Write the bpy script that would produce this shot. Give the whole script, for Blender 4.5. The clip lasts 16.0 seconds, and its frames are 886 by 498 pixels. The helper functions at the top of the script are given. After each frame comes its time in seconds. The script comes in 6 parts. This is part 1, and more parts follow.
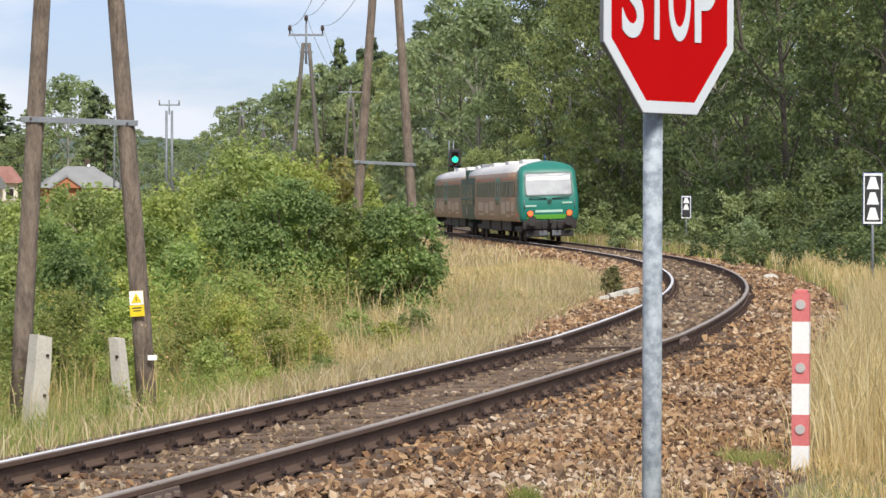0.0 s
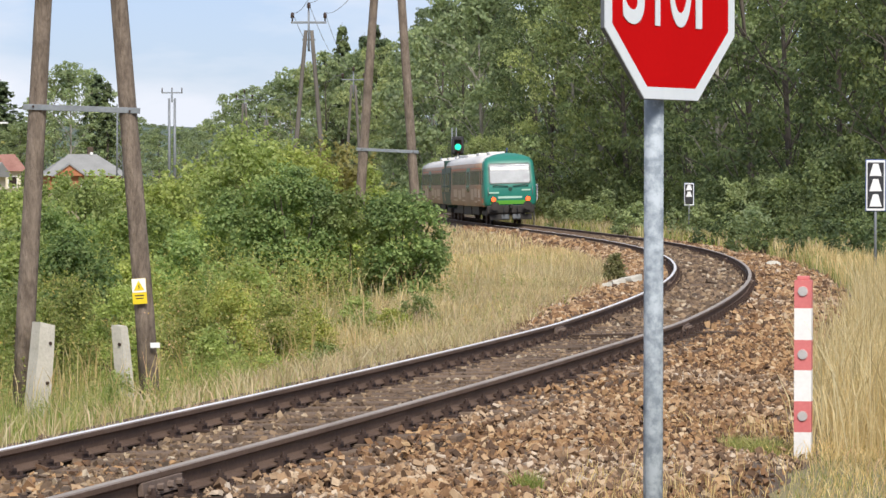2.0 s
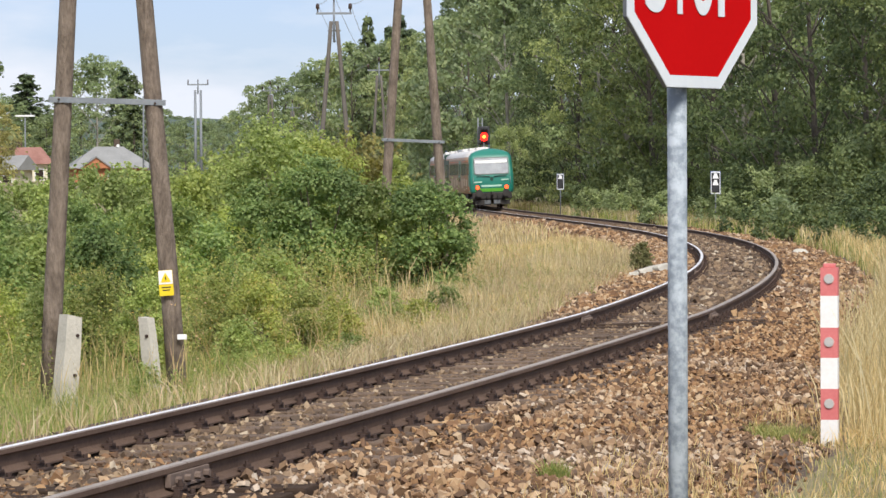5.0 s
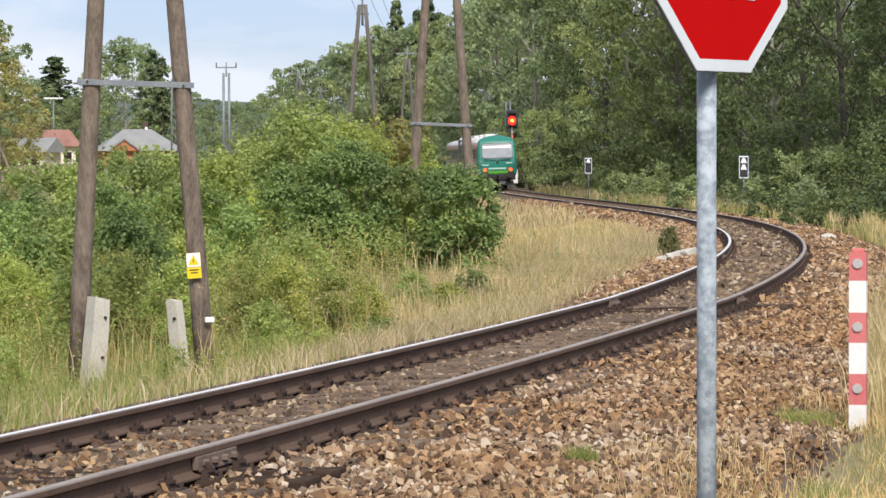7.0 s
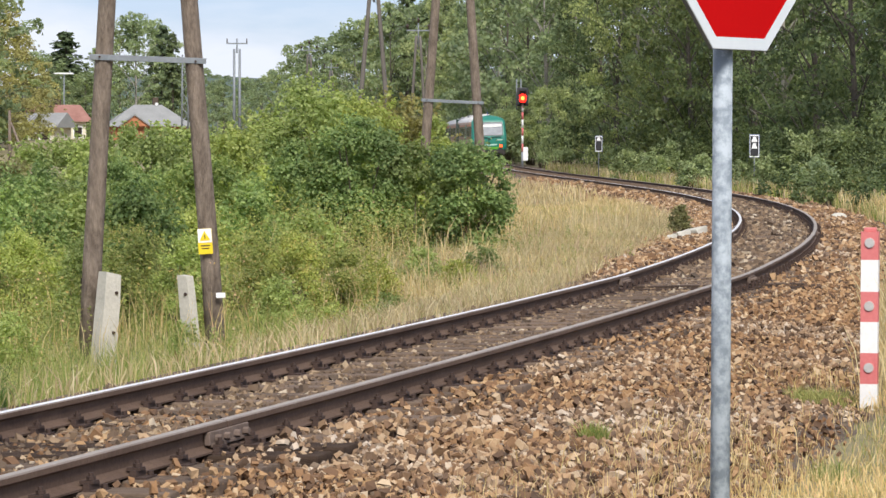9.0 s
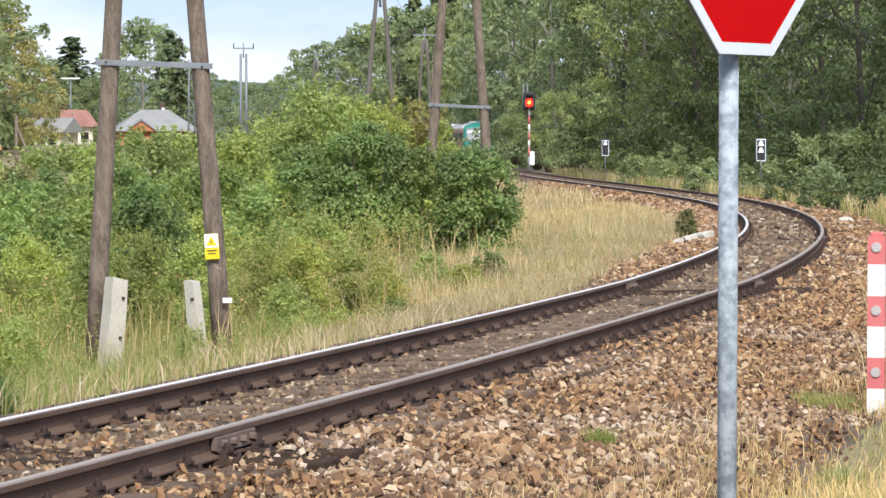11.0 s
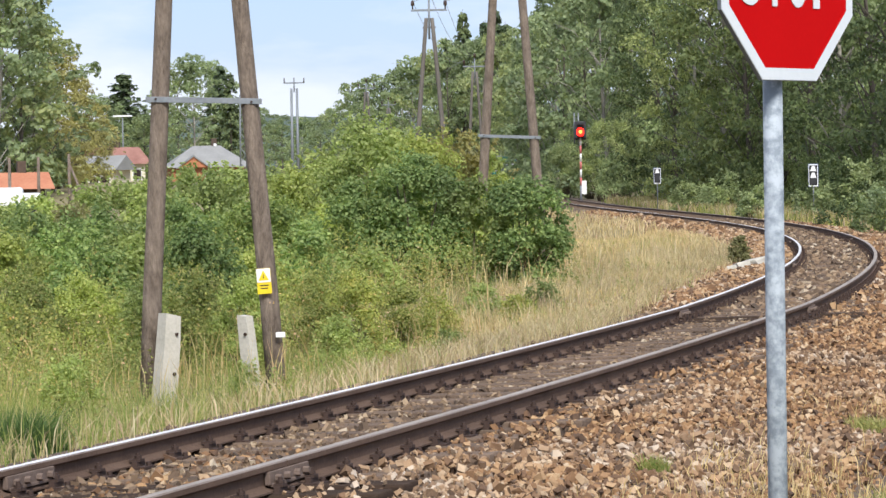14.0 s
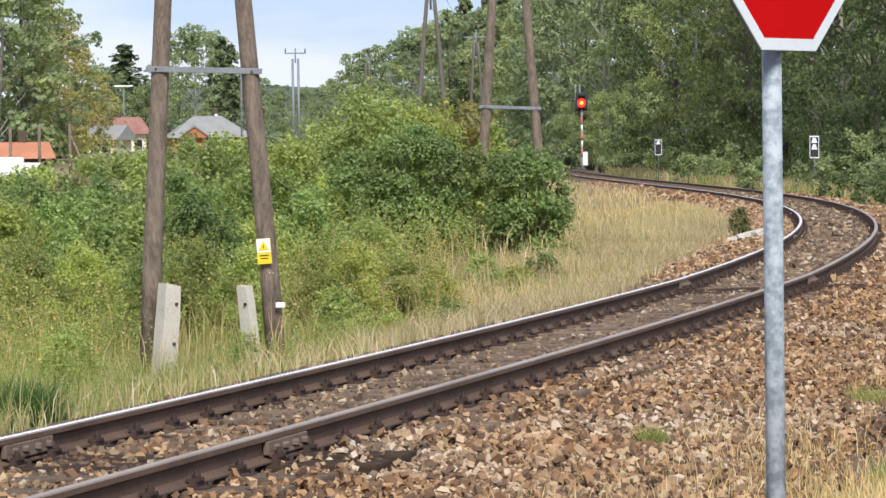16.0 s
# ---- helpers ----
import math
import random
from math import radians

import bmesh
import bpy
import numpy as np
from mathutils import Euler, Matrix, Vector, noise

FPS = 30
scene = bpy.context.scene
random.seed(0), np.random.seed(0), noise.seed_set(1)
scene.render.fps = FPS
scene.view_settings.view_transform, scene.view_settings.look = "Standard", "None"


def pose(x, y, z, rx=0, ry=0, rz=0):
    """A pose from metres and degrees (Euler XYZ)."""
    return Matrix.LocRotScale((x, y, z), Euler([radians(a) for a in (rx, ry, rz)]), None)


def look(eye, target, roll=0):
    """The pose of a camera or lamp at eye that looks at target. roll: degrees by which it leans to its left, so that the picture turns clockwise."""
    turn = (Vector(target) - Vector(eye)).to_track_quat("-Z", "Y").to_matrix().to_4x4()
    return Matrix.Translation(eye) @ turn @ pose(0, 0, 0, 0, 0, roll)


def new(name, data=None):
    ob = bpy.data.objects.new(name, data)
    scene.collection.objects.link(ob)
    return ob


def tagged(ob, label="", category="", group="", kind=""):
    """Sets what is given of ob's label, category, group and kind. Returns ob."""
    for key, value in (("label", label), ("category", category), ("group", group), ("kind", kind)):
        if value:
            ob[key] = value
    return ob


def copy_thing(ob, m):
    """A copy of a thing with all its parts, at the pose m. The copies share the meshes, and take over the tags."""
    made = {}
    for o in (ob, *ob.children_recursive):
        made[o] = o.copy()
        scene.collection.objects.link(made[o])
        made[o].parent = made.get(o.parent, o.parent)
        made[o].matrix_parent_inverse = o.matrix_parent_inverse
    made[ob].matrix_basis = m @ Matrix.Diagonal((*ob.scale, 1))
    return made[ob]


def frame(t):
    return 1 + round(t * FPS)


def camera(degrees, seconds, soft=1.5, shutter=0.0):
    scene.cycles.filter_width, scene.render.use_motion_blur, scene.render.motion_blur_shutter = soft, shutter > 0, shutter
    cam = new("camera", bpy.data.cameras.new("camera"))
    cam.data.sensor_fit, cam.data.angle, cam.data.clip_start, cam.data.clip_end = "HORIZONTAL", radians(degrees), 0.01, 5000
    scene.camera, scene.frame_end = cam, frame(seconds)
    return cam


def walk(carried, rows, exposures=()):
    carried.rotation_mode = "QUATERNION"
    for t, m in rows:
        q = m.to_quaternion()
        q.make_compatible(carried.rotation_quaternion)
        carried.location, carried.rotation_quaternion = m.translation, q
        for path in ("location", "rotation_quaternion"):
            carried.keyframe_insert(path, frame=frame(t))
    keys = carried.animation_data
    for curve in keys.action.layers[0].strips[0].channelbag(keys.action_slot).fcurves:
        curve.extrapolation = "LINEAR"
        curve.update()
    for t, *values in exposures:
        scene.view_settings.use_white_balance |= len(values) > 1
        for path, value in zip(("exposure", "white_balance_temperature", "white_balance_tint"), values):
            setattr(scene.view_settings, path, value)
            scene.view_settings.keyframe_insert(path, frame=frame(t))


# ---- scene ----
DEGREES = 16.66
cam = camera(DEGREES, 16.0, soft=1.5)


def aim(x, y, z, yaw, pitch, roll):
    """Camera pose: yaw to the right and pitch upwards in degrees."""
    a, b = radians(yaw), radians(pitch)
    way = Vector((math.sin(a) * math.cos(b), math.cos(a) * math.cos(b), math.sin(b)))
    return look((x, y, z), Vector((x, y, z)) + way, roll)


PATH = [
    (0, -0.0000, -0.0000, 1.4970, -0.0000, -0.9130, 0.1438),
    (0.5, 0.0047, -0.0038, 1.4966, -0.0562, -0.9056, -0.0580),
    (1, 0.0090, 0.0022, 1.4969, -0.0402, -0.8470, 0.1247),
    (1.5, 0.0096, -0.0091, 1.4931, -0.0688, -0.9743, 0.3318),
    (2, 0.0059, 0.0003, 1.4942, -0.0576, -1.1512, 0.0689),
    (2.5, 0.0045, -0.0034, 1.4942, 0.0126, -1.2440, 0.0135),
    (3, 0.0105, -0.0054, 1.4959, -0.0728, -1.3530, -0.2241),
    (3.5, 0.0138, -0.0055, 1.4957, -0.2327, -1.3576, -0.4807),
    (4, 0.0172, -0.0064, 1.4951, -0.3306, -1.2978, -0.4595),
    (6.5, 0.0111, -0.0131, 1.4901, -0.9863, -1.5489, -0.1644),
    (7, 0.0116, 0.0014, 1.4914, -1.0909, -1.6444, -0.1270),
    (7.5, 0.0082, -0.0062, 1.4890, -1.1174, -1.6957, -0.0556),
    (8, 0.0054, -0.0031, 1.4911, -1.1965, -1.7910, -0.0212),
    (8.5, 0.0018, -0.0072, 1.4904, -1.2651, -1.9576, 0.0450),
    (9, -0.0056, -0.0058, 1.4891, -1.2711, -2.0754, 0.1821),
    (11.5, -0.0023, 0.0006, 1.4944, -1.4995, -1.9118, 0.0038),
    (12, 0.0005, -0.0054, 1.4953, -1.6000, -1.7771, -0.2532),
    (12.5, 0.0040, 0.0030, 1.4941, -1.6951, -1.6546, -0.4515),
    (13, 0.0082, -0.0183, 1.4939, -1.9206, -1.5222, -0.4106),
    (13.5, 0.0178, -0.0124, 1.4920, -2.1346, -1.4159, -0.8784),
    (14, 0.0179, -0.0169, 1.4921, -2.4124, -1.3923, -0.9145),
    (14.5, 0.0185, -0.0145, 1.4916, -2.4867, -1.5259, -1.0079),
    (15, 0.0236, -0.0084, 1.4914, -2.3535, -1.7279, -1.2324),
    (15.5, 0.0258, -0.0149, 1.4893, -2.3879, -1.8968, -1.0849),
    (16, 0.0265, 0.0006, 1.4883, -2.4385, -1.9432, -0.7701),
]
LIGHT = [(0, 0.05, 6500, 10), (9, 0.10, 6430, 10), (11.3, 0.30, 6230, 10), (13, 0.24, 6230, 10), (15.5, 0.13, 6300, 10), (16, 0.13, 6300, 10)]
walk(cam, [(r[0], aim(*r[1:])) for r in PATH], LIGHT)

# ---- world and sun: bright, thinly clouded summer day ----
SUN_EL, SUN_AZ = radians(44), radians(168)     # azimuth clockwise from +y
world = bpy.data.worlds.new("world")
scene.world = world
world.use_nodes = True
wn, wl = world.node_tree.nodes, world.node_tree.links
wn.clear()
w_out = wn.new("ShaderNodeOutputWorld")
w_bg = wn.new("ShaderNodeBackground")
w_sky = wn.new("ShaderNodeTexSky")
w_sky.sky_type = "NISHITA"
w_sky.sun_disc = False
w_sky.sun_elevation, w_sky.sun_rotation = SUN_EL, SUN_AZ
w_sky.air_density, w_sky.dust_density, w_sky.ozone_density = 1.0, 0.5, 2.0
w_tc = wn.new("ShaderNodeTexCoord")
w_map = wn.new("ShaderNodeMapping")
w_map.inputs["Scale"].default_value = (1.0, 1.0, 3.2)
w_noise = wn.new("ShaderNodeTexNoise")
w_noise.inputs["Scale"].default_value = 7.0
w_noise.inputs["Detail"].default_value = 6
w_noise.inputs["Roughness"].default_value = 0.52
w_ramp = wn.new("ShaderNodeValToRGB")
w_ramp.color_ramp.elements[0].position, w_ramp.color_ramp.elements[1].position = 0.44, 0.60
w_ramp.color_ramp.elements[0].color = (0.30, 0.30, 0.30, 1)
w_ramp.color_ramp.elements[1].color = (0.96, 0.96, 0.96, 1)
w_mix = wn.new("ShaderNodeMixRGB")
w_mix.inputs["Color2"].default_value = (6.5, 6.8, 7.5, 1)
wl.new(w_tc.outputs["Generated"], w_map.inputs["Vector"])
wl.new(w_map.outputs["Vector"], w_noise.inputs["Vector"])
wl.new(w_noise.outputs["Fac"], w_ramp.inputs["Fac"])
wl.new(w_ramp.outputs["Color"], w_mix.inputs["Fac"])
w_tint = wn.new("ShaderNodeMixRGB")
w_tint.blend_type = "MULTIPLY"
w_tint.inputs["Fac"].default_value = 1.0
w_tint.inputs["Color2"].default_value = (0.52, 0.61, 0.90, 1)
wl.new(w_sky.outputs["Color"], w_tint.inputs["Color1"])
wl.new(w_tint.outputs["Color"], w_mix.inputs["Color1"])
wl.new(w_mix.outputs["Color"], w_bg.inputs["Color"])
wl.new(w_bg.outputs["Background"], w_out.inputs["Surface"])
w_bg.inputs["Strength"].default_value = 0.13

sun_data = bpy.data.lights.new("sun", "SUN")
sun_data.energy, sun_data.angle, sun_data.color = 4.4, radians(14), (1.0, 0.95, 0.87)
sun = new("sun", sun_data)
sun_dir = Vector((math.sin(SUN_AZ) * math.cos(SUN_EL), math.cos(SUN_AZ) * math.cos(SUN_EL), math.sin(SUN_EL)))
sun.matrix_world = look(sun_dir * 50, (0, 0, 0))

# ---- materials ----
MATS = {}


def ramp(nt, fac, stops):
    node = nt.nodes.new("ShaderNodeValToRGB")
    cr = node.color_ramp
    while len(cr.elements) < len(stops):
        cr.elements.new(0.5)
    for e, (pos, col) in zip(cr.elements, stops):
        e.position, e.color = pos, (*col, 1)
    nt.links.new(fac, node.inputs["Fac"])
    return node.outputs["Color"]


def noise_node(nt, vec, scale, detail=4, rough=0.55):
    n = nt.nodes.new("ShaderNodeTexNoise")
    n.inputs["Scale"].default_value, n.inputs["Detail"].default_value, n.inputs["Roughness"].default_value = scale, detail, rough
    nt.links.new(vec, n.inputs["Vector"])
    return n.outputs["Fac"]


def mix_col(nt, fac, a, b, mode="MIX"):
    n = nt.nodes.new("ShaderNodeMixRGB")
    n.blend_type = mode
    for key, v in (("Fac", fac), ("Color1", a), ("Color2", b)):
        if isinstance(v, (int, float)):
            n.inputs[key].default_value = v
        elif isinstance(v, tuple):
            n.inputs[key].default_value = (*v, 1)
        else:
            nt.links.new(v, n.inputs[key])
    return n.outputs["Color"]


def surface(name, a, b, rough=0.7, metal=0.0, coarse=3.0, fine=40.0, bump=0.2, bump_scale=None, spread=0.0,
            stretch=(1, 1, 1), spec=0.5, emission=None, island=None, pale=None, contrast=(0.3, 0.7)):
    """Two-scale noise between the colours a and b; spread varies the brightness from object to object, island from piece to piece."""
    if name in MATS:
        return MATS[name]
    m = bpy.data.materials.new(name)
    m.use_nodes = True
    nt = m.node_tree
    bs = nt.nodes["Principled BSDF"]
    tc = nt.nodes.new("ShaderNodeTexCoord")
    mp = nt.nodes.new("ShaderNodeMapping")
    mp.inputs["Scale"].default_value = stretch
    nt.links.new(tc.outputs["Object"], mp.inputs["Vector"])
    vec = mp.outputs["Vector"]
    n1, n2 = noise_node(nt, vec, coarse), noise_node(nt, vec, fine, 6, 0.65)
    fac = nt.nodes.new("ShaderNodeMath")
    fac.operation = "MULTIPLY_ADD"
    nt.links.new(n1, fac.inputs[0])
    fac.inputs[1].default_value = 0.55
    half = nt.nodes.new("ShaderNodeMath")
    half.operation = "MULTIPLY"
    half.inputs[1].default_value = 0.45
    nt.links.new(n2, half.inputs[0])
    nt.links.new(half.outputs[0], fac.inputs[2])
    col = ramp(nt, fac.outputs[0], [(contrast[0], a), (contrast[1], b)])
    if island:
        geo = nt.nodes.new("ShaderNodeNewGeometry")
        own = ramp(nt, geo.outputs["Random Per Island"], island)
        if pale:
            place = ramp(nt, noise_node(nt, geo.outputs["Position"], 0.42, 2), [(0.49, (0, 0, 0)), (0.67, (1, 1, 1))])
            own = mix_col(nt, place, own, ramp(nt, geo.outputs["Random Per Island"], pale))
        col = mix_col(nt, 0.8, col, own)
    if spread:
        info = nt.nodes.new("ShaderNodeObjectInfo")
        k = ramp(nt, info.outputs["Random"], [(0, (1 - spread,) * 3), (1, (1 + spread * 0.3,) * 3)])
        col = mix_col(nt, 1.0, col, k, "MULTIPLY")
    nt.links.new(col, bs.inputs["Base Color"])
    bs.inputs["Roughness"].default_value, bs.inputs["Metallic"].default_value = rough, metal
    bs.inputs["Specular IOR Level"].default_value = spec
    if emission:
        bs.inputs["Emission Color"].default_value, bs.inputs["Emission Strength"].default_value = (*emission[0], 1), emission[1]
    if bump:
        bp = nt.nodes.new("ShaderNodeBump")
        bp.inputs["Strength"].default_value, bp.inputs["Distance"].default_value = bump, 0.02
        nt.links.new(noise_node(nt, vec, bump_scale or fine * 1.5, 5), bp.inputs["Height"])
        nt.links.new(bp.outputs["Normal"], bs.inputs["Normal"])
    MATS[name] = m
    return m


def leaf_mat(name, stops, translucent=0.35, rough=0.55, patch=0.35):
    """Foliage: colour from leaf to leaf, larger lighter and darker patches, light passing through."""
    if name in MATS:
        return MATS[name]
    m = bpy.data.materials.new(name)
    m.use_nodes = True
    nt = m.node_tree
    bs = nt.nodes["Principled BSDF"]
    geo = nt.nodes.new("ShaderNodeNewGeometry")
    info = nt.nodes.new("ShaderNodeObjectInfo")
    col = ramp(nt, geo.outputs["Random Per Island"], stops)
    big = noise_node(nt, geo.outputs["Position"], 0.55, 3)
    k = ramp(nt, big, [(0.3, (1 - patch,) * 3), (0.7, (1 + patch * 0.6, 1 + patch * 0.5, 1.0))])
    col = mix_col(nt, 1.0, col, k, "MULTIPLY")
    k2 = ramp(nt, info.outputs["Random"], [(0, (0.78, 0.8, 0.82)), (0.5, (1.0, 1.0, 1.0)), (1, (1.14, 1.06, 0.9))])
    col = mix_col(nt, 1.0, col, k2, "MULTIPLY")
    nt.links.new(col, bs.inputs["Base Color"])
    bs.inputs["Roughness"].default_value = rough
    bs.inputs["Specular IOR Level"].default_value = 0.3
    tr = nt.nodes.new("ShaderNodeBsdfTranslucent")
    nt.links.new(mix_col(nt, 1.0, col, (1.15, 1.15, 0.8), "MULTIPLY"), tr.inputs["Color"])
    ms = nt.nodes.new("ShaderNodeMixShader")
    ms.inputs["Fac"].default_value = translucent
    nt.links.new(bs.outputs["BSDF"], ms.inputs[1])
    nt.links.new(tr.outputs["BSDF"], ms.inputs[2])
    nt.links.new(ms.outputs["Shader"], nt.nodes["Material Output"].inputs["Surface"])
    MATS[name] = m
    return m


SOIL = surface("grassy_soil", (0.13, 0.115, 0.05), (0.31, 0.255, 0.13), 0.95, coarse=0.4, fine=6, bump=0.5)
BALLAST_BED = surface("ballast_bed", (0.065, 0.044, 0.030), (0.17, 0.118, 0.078), 0.95, coarse=2, fine=22, bump=0.9)
STONE = surface("ballast_stone", (0.092, 0.052, 0.031), (0.331, 0.210, 0.109), 0.9, coarse=0.9, fine=30, bump=0.3,
                island=[(0, (0.041, 0.023, 0.016)), (0.25, (0.129, 0.066, 0.033)), (0.5, (0.258, 0.136, 0.059)), (0.72, (0.369, 0.218, 0.101)),
                        (0.9, (0.479, 0.323, 0.174)), (1, (0.552, 0.428, 0.287))],
                pale=[(0, (0.083, 0.052, 0.034)), (0.3, (0.239, 0.153, 0.092)), (0.6, (0.405, 0.279, 0.165)), (0.85, (0.520, 0.410, 0.300)), (1, (0.600, 0.520, 0.430))])
STONE_DARK = surface("track_stone", (0.072, 0.050, 0.033), (0.234, 0.162, 0.104), 0.9, coarse=1.5, fine=30, bump=0.3,
                     island=[(0, (0.045, 0.032, 0.023)), (0.4, (0.135, 0.088, 0.054)), (0.75, (0.243, 0.162, 0.095)), (0.93, (0.378, 0.279, 0.171)), (1, (0.540, 0.459, 0.342))])
RUST = surface("rail_rust", (0.068, 0.042, 0.030), (0.150, 0.098, 0.070), 0.85, 0.0, coarse=2, fine=35, bump=0.15, spec=0.25)
# left rail head: its bright shine is put into a near-white base colour
RAIL_SHINE = surface("rail_head_shine", (0.74, 0.72, 0.70), (0.90, 0.885, 0.87), 0.42, 0.35, coarse=1, fine=14, bump=0.02)
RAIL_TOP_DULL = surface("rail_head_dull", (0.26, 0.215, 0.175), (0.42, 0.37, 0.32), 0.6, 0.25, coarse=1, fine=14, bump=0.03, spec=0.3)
RAIL_HEAD_WORN = surface("rail_head_worn", (0.17, 0.125, 0.095), (0.30, 0.24, 0.195), 0.55, 0.3, coarse=1, fine=18, bump=0.05)
IRON = surface("rusty_iron", (0.032, 0.021, 0.017), (0.078, 0.050, 0.040), 0.85, 0.0, coarse=8, fine=60, bump=0.2, spec=0.25)
SLEEPER = surface("sleeper_wood", (0.095, 0.064, 0.045), (0.255, 0.185, 0.135), 0.95, coarse=2, fine=30, bump=0.5, spread=0.3, stretch=(1, 5, 5), spec=0.2)
SLEEPER_DARK = surface("tarred_wood", (0.030, 0.020, 0.014), (0.085, 0.057, 0.041), 0.95, coarse=2, fine=30, bump=0.5, stretch=(1, 5, 5), spec=0.1)
POLE_WOOD = surface("pole_wood", (0.075, 0.055, 0.040), (0.285, 0.225, 0.175), 0.95, coarse=2.2, fine=9, bump=1.0, stretch=(5, 5, 1.5), contrast=(0.34, 0.68))
POLE_GREY = surface("grey_pole_wood", (0.075, 0.066, 0.055), (0.185, 0.165, 0.145), 0.95, coarse=2.2, fine=9, bump=0.6, stretch=(5, 5, 0.6))
CONCRETE = surface("old_concrete", (0.36, 0.335, 0.28), (0.58, 0.55, 0.48), 0.95, coarse=3, fine=30, bump=0.4, spec=0.2)
GALV = surface("galvanised_steel", (0.215, 0.25, 0.285), (0.42, 0.465, 0.505), 0.75, 0.1, coarse=16, fine=44, bump=0.03, contrast=(0.42, 0.58), spec=0.3)
GREY_STEEL = surface("grey_steel", (0.145, 0.16, 0.175), (0.265, 0.285, 0.30), 0.6, 0.3, coarse=4, fine=30, bump=0.05)
SIGN_RED = surface("sign_red", (0.41, 0.003, 0.004), (0.47, 0.004, 0.005), 0.75, coarse=3, fine=60, bump=0.03, spec=0.04)
SIGN_WHITE = surface("sign_white", (0.54, 0.58, 0.62), (0.63, 0.66, 0.69), 0.55, coarse=3, fine=50, bump=0.015, spec=0.15)
SIGN_BACK = surface("sign_back", (0.10, 0.11, 0.12), (0.17, 0.18, 0.19), 0.6, 0.3, coarse=4, fine=40, bump=0.03)
POST_RED = surface("faded_red", (0.50, 0.115, 0.115), (0.62, 0.19, 0.18), 0.6, coarse=5, fine=40, bump=0.05)
POST_WHITE = surface("post_white", (0.66, 0.65, 0.63), (0.80, 0.79, 0.77), 0.6, coarse=5, fine=40, bump=0.05)
REFLECTOR = surface("reflector_grey", (0.42, 0.40, 0.38), (0.58, 0.56, 0.54), 0.3, 0.2, coarse=20, fine=90, bump=0.1)
YELLOW = surface("warning_yellow", (0.70, 0.50, 0.01), (0.80, 0.60, 0.02), 0.5, coarse=5, fine=40, bump=0.02)
BLACK = surface("black_paint", (0.012, 0.012, 0.014), (0.03, 0.03, 0.033), 0.6, coarse=5, fine=40, bump=0.05)
BLUE = surface("blue_edge", (0.03, 0.06, 0.22), (0.04, 0.09, 0.30), 0.5, coarse=5, fine=40, bump=0.02)
WHITE = surface("white_paint", (0.70, 0.70, 0.69), (0.82, 0.82, 0.81), 0.55, coarse=4, fine=40, bump=0.04)
CERAMIC = surface("brown_ceramic", (0.045, 0.03, 0.025), (0.09, 0.06, 0.05), 0.25, coarse=5, fine=40, bump=0.0)
WIRE = surface("wire", (0.10, 0.105, 0.11), (0.16, 0.165, 0.17), 0.5, 0.5, bump=0.0)
BARK = surface("bark", (0.055, 0.046, 0.036), (0.13, 0.11, 0.088), 0.95, coarse=1.5, fine=12, bump=0.7, stretch=(3, 3, 0.6))
BARK_PALE = surface("pale_bark", (0.20, 0.185, 0.155), (0.38, 0.35, 0.30), 0.95, coarse=1.5, fine=12, bump=0.7, stretch=(3, 3, 0.6))
STEM = surface("bush_stem", (0.07, 0.055, 0.035), (0.14, 0.11, 0.07), 0.9, coarse=3, fine=25, bump=0.3)
LEAF_BUSH = leaf_mat("bush_leaf", [(0, (0.245, 0.325, 0.110)), (0.5, (0.395, 0.485, 0.180)), (1, (0.550, 0.615, 0.275))], 0.52)
LEAF_DARK = leaf_mat("dark_bush_leaf", [(0, (0.150, 0.245, 0.090)), (0.5, (0.270, 0.375, 0.145)), (1, (0.430, 0.525, 0.225))], 0.48)
LEAF_OLIVE = leaf_mat("olive_leaf", [(0, (0.225, 0.225, 0.105)), (0.5, (0.325, 0.320, 0.150)), (1, (0.430, 0.415, 0.215))], 0.48)
LEAF_BIRCH = leaf_mat("birch_leaf", [(0, (0.190, 0.255, 0.130)), (0.5, (0.310, 0.395, 0.205)), (1, (0.440, 0.515, 0.300))], 0.5)
# far trees: aerial haze is put into this lighter, greyer leaf colour
LEAF_HAZE = leaf_mat("hazed_tree_leaf", [(0, (0.195, 0.265, 0.155)), (0.5, (0.290, 0.365, 0.215)), (1, (0.395, 0.460, 0.290))], 0.5)
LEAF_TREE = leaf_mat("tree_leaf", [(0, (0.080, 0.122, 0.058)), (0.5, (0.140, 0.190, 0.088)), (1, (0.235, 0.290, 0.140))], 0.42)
# pale shrubs' own green; on far trees its paleness stands in for haze
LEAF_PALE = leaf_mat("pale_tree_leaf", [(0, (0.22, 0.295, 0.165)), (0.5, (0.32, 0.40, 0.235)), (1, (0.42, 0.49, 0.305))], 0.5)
NEEDLE = leaf_mat("spruce_needle", [(0, (0.075, 0.115, 0.065)), (0.5, (0.12, 0.165, 0.09)), (1, (0.18, 0.235, 0.125))], 0.25)
SPIKY = leaf_mat("spiky_leaf", [(0, (0.08, 0.16, 0.05)), (1, (0.21, 0.31, 0.10))], 0.4)
GRASS_DRY = leaf_mat("dry_grass", [(0, (0.40, 0.31, 0.17)), (0.5, (0.63, 0.515, 0.315)), (0.9, (0.78, 0.68, 0.48)), (1, (0.70, 0.48, 0.39))], 0.42, 0.7, 0.3)
GRASS_GREEN = leaf_mat("green_grass", [(0, (0.17, 0.255, 0.06)), (0.4, (0.31, 0.385, 0.105)), (0.68, (0.47, 0.465, 0.18)), (1, (0.62, 0.53, 0.29))], 0.45, 0.6, 0.3)
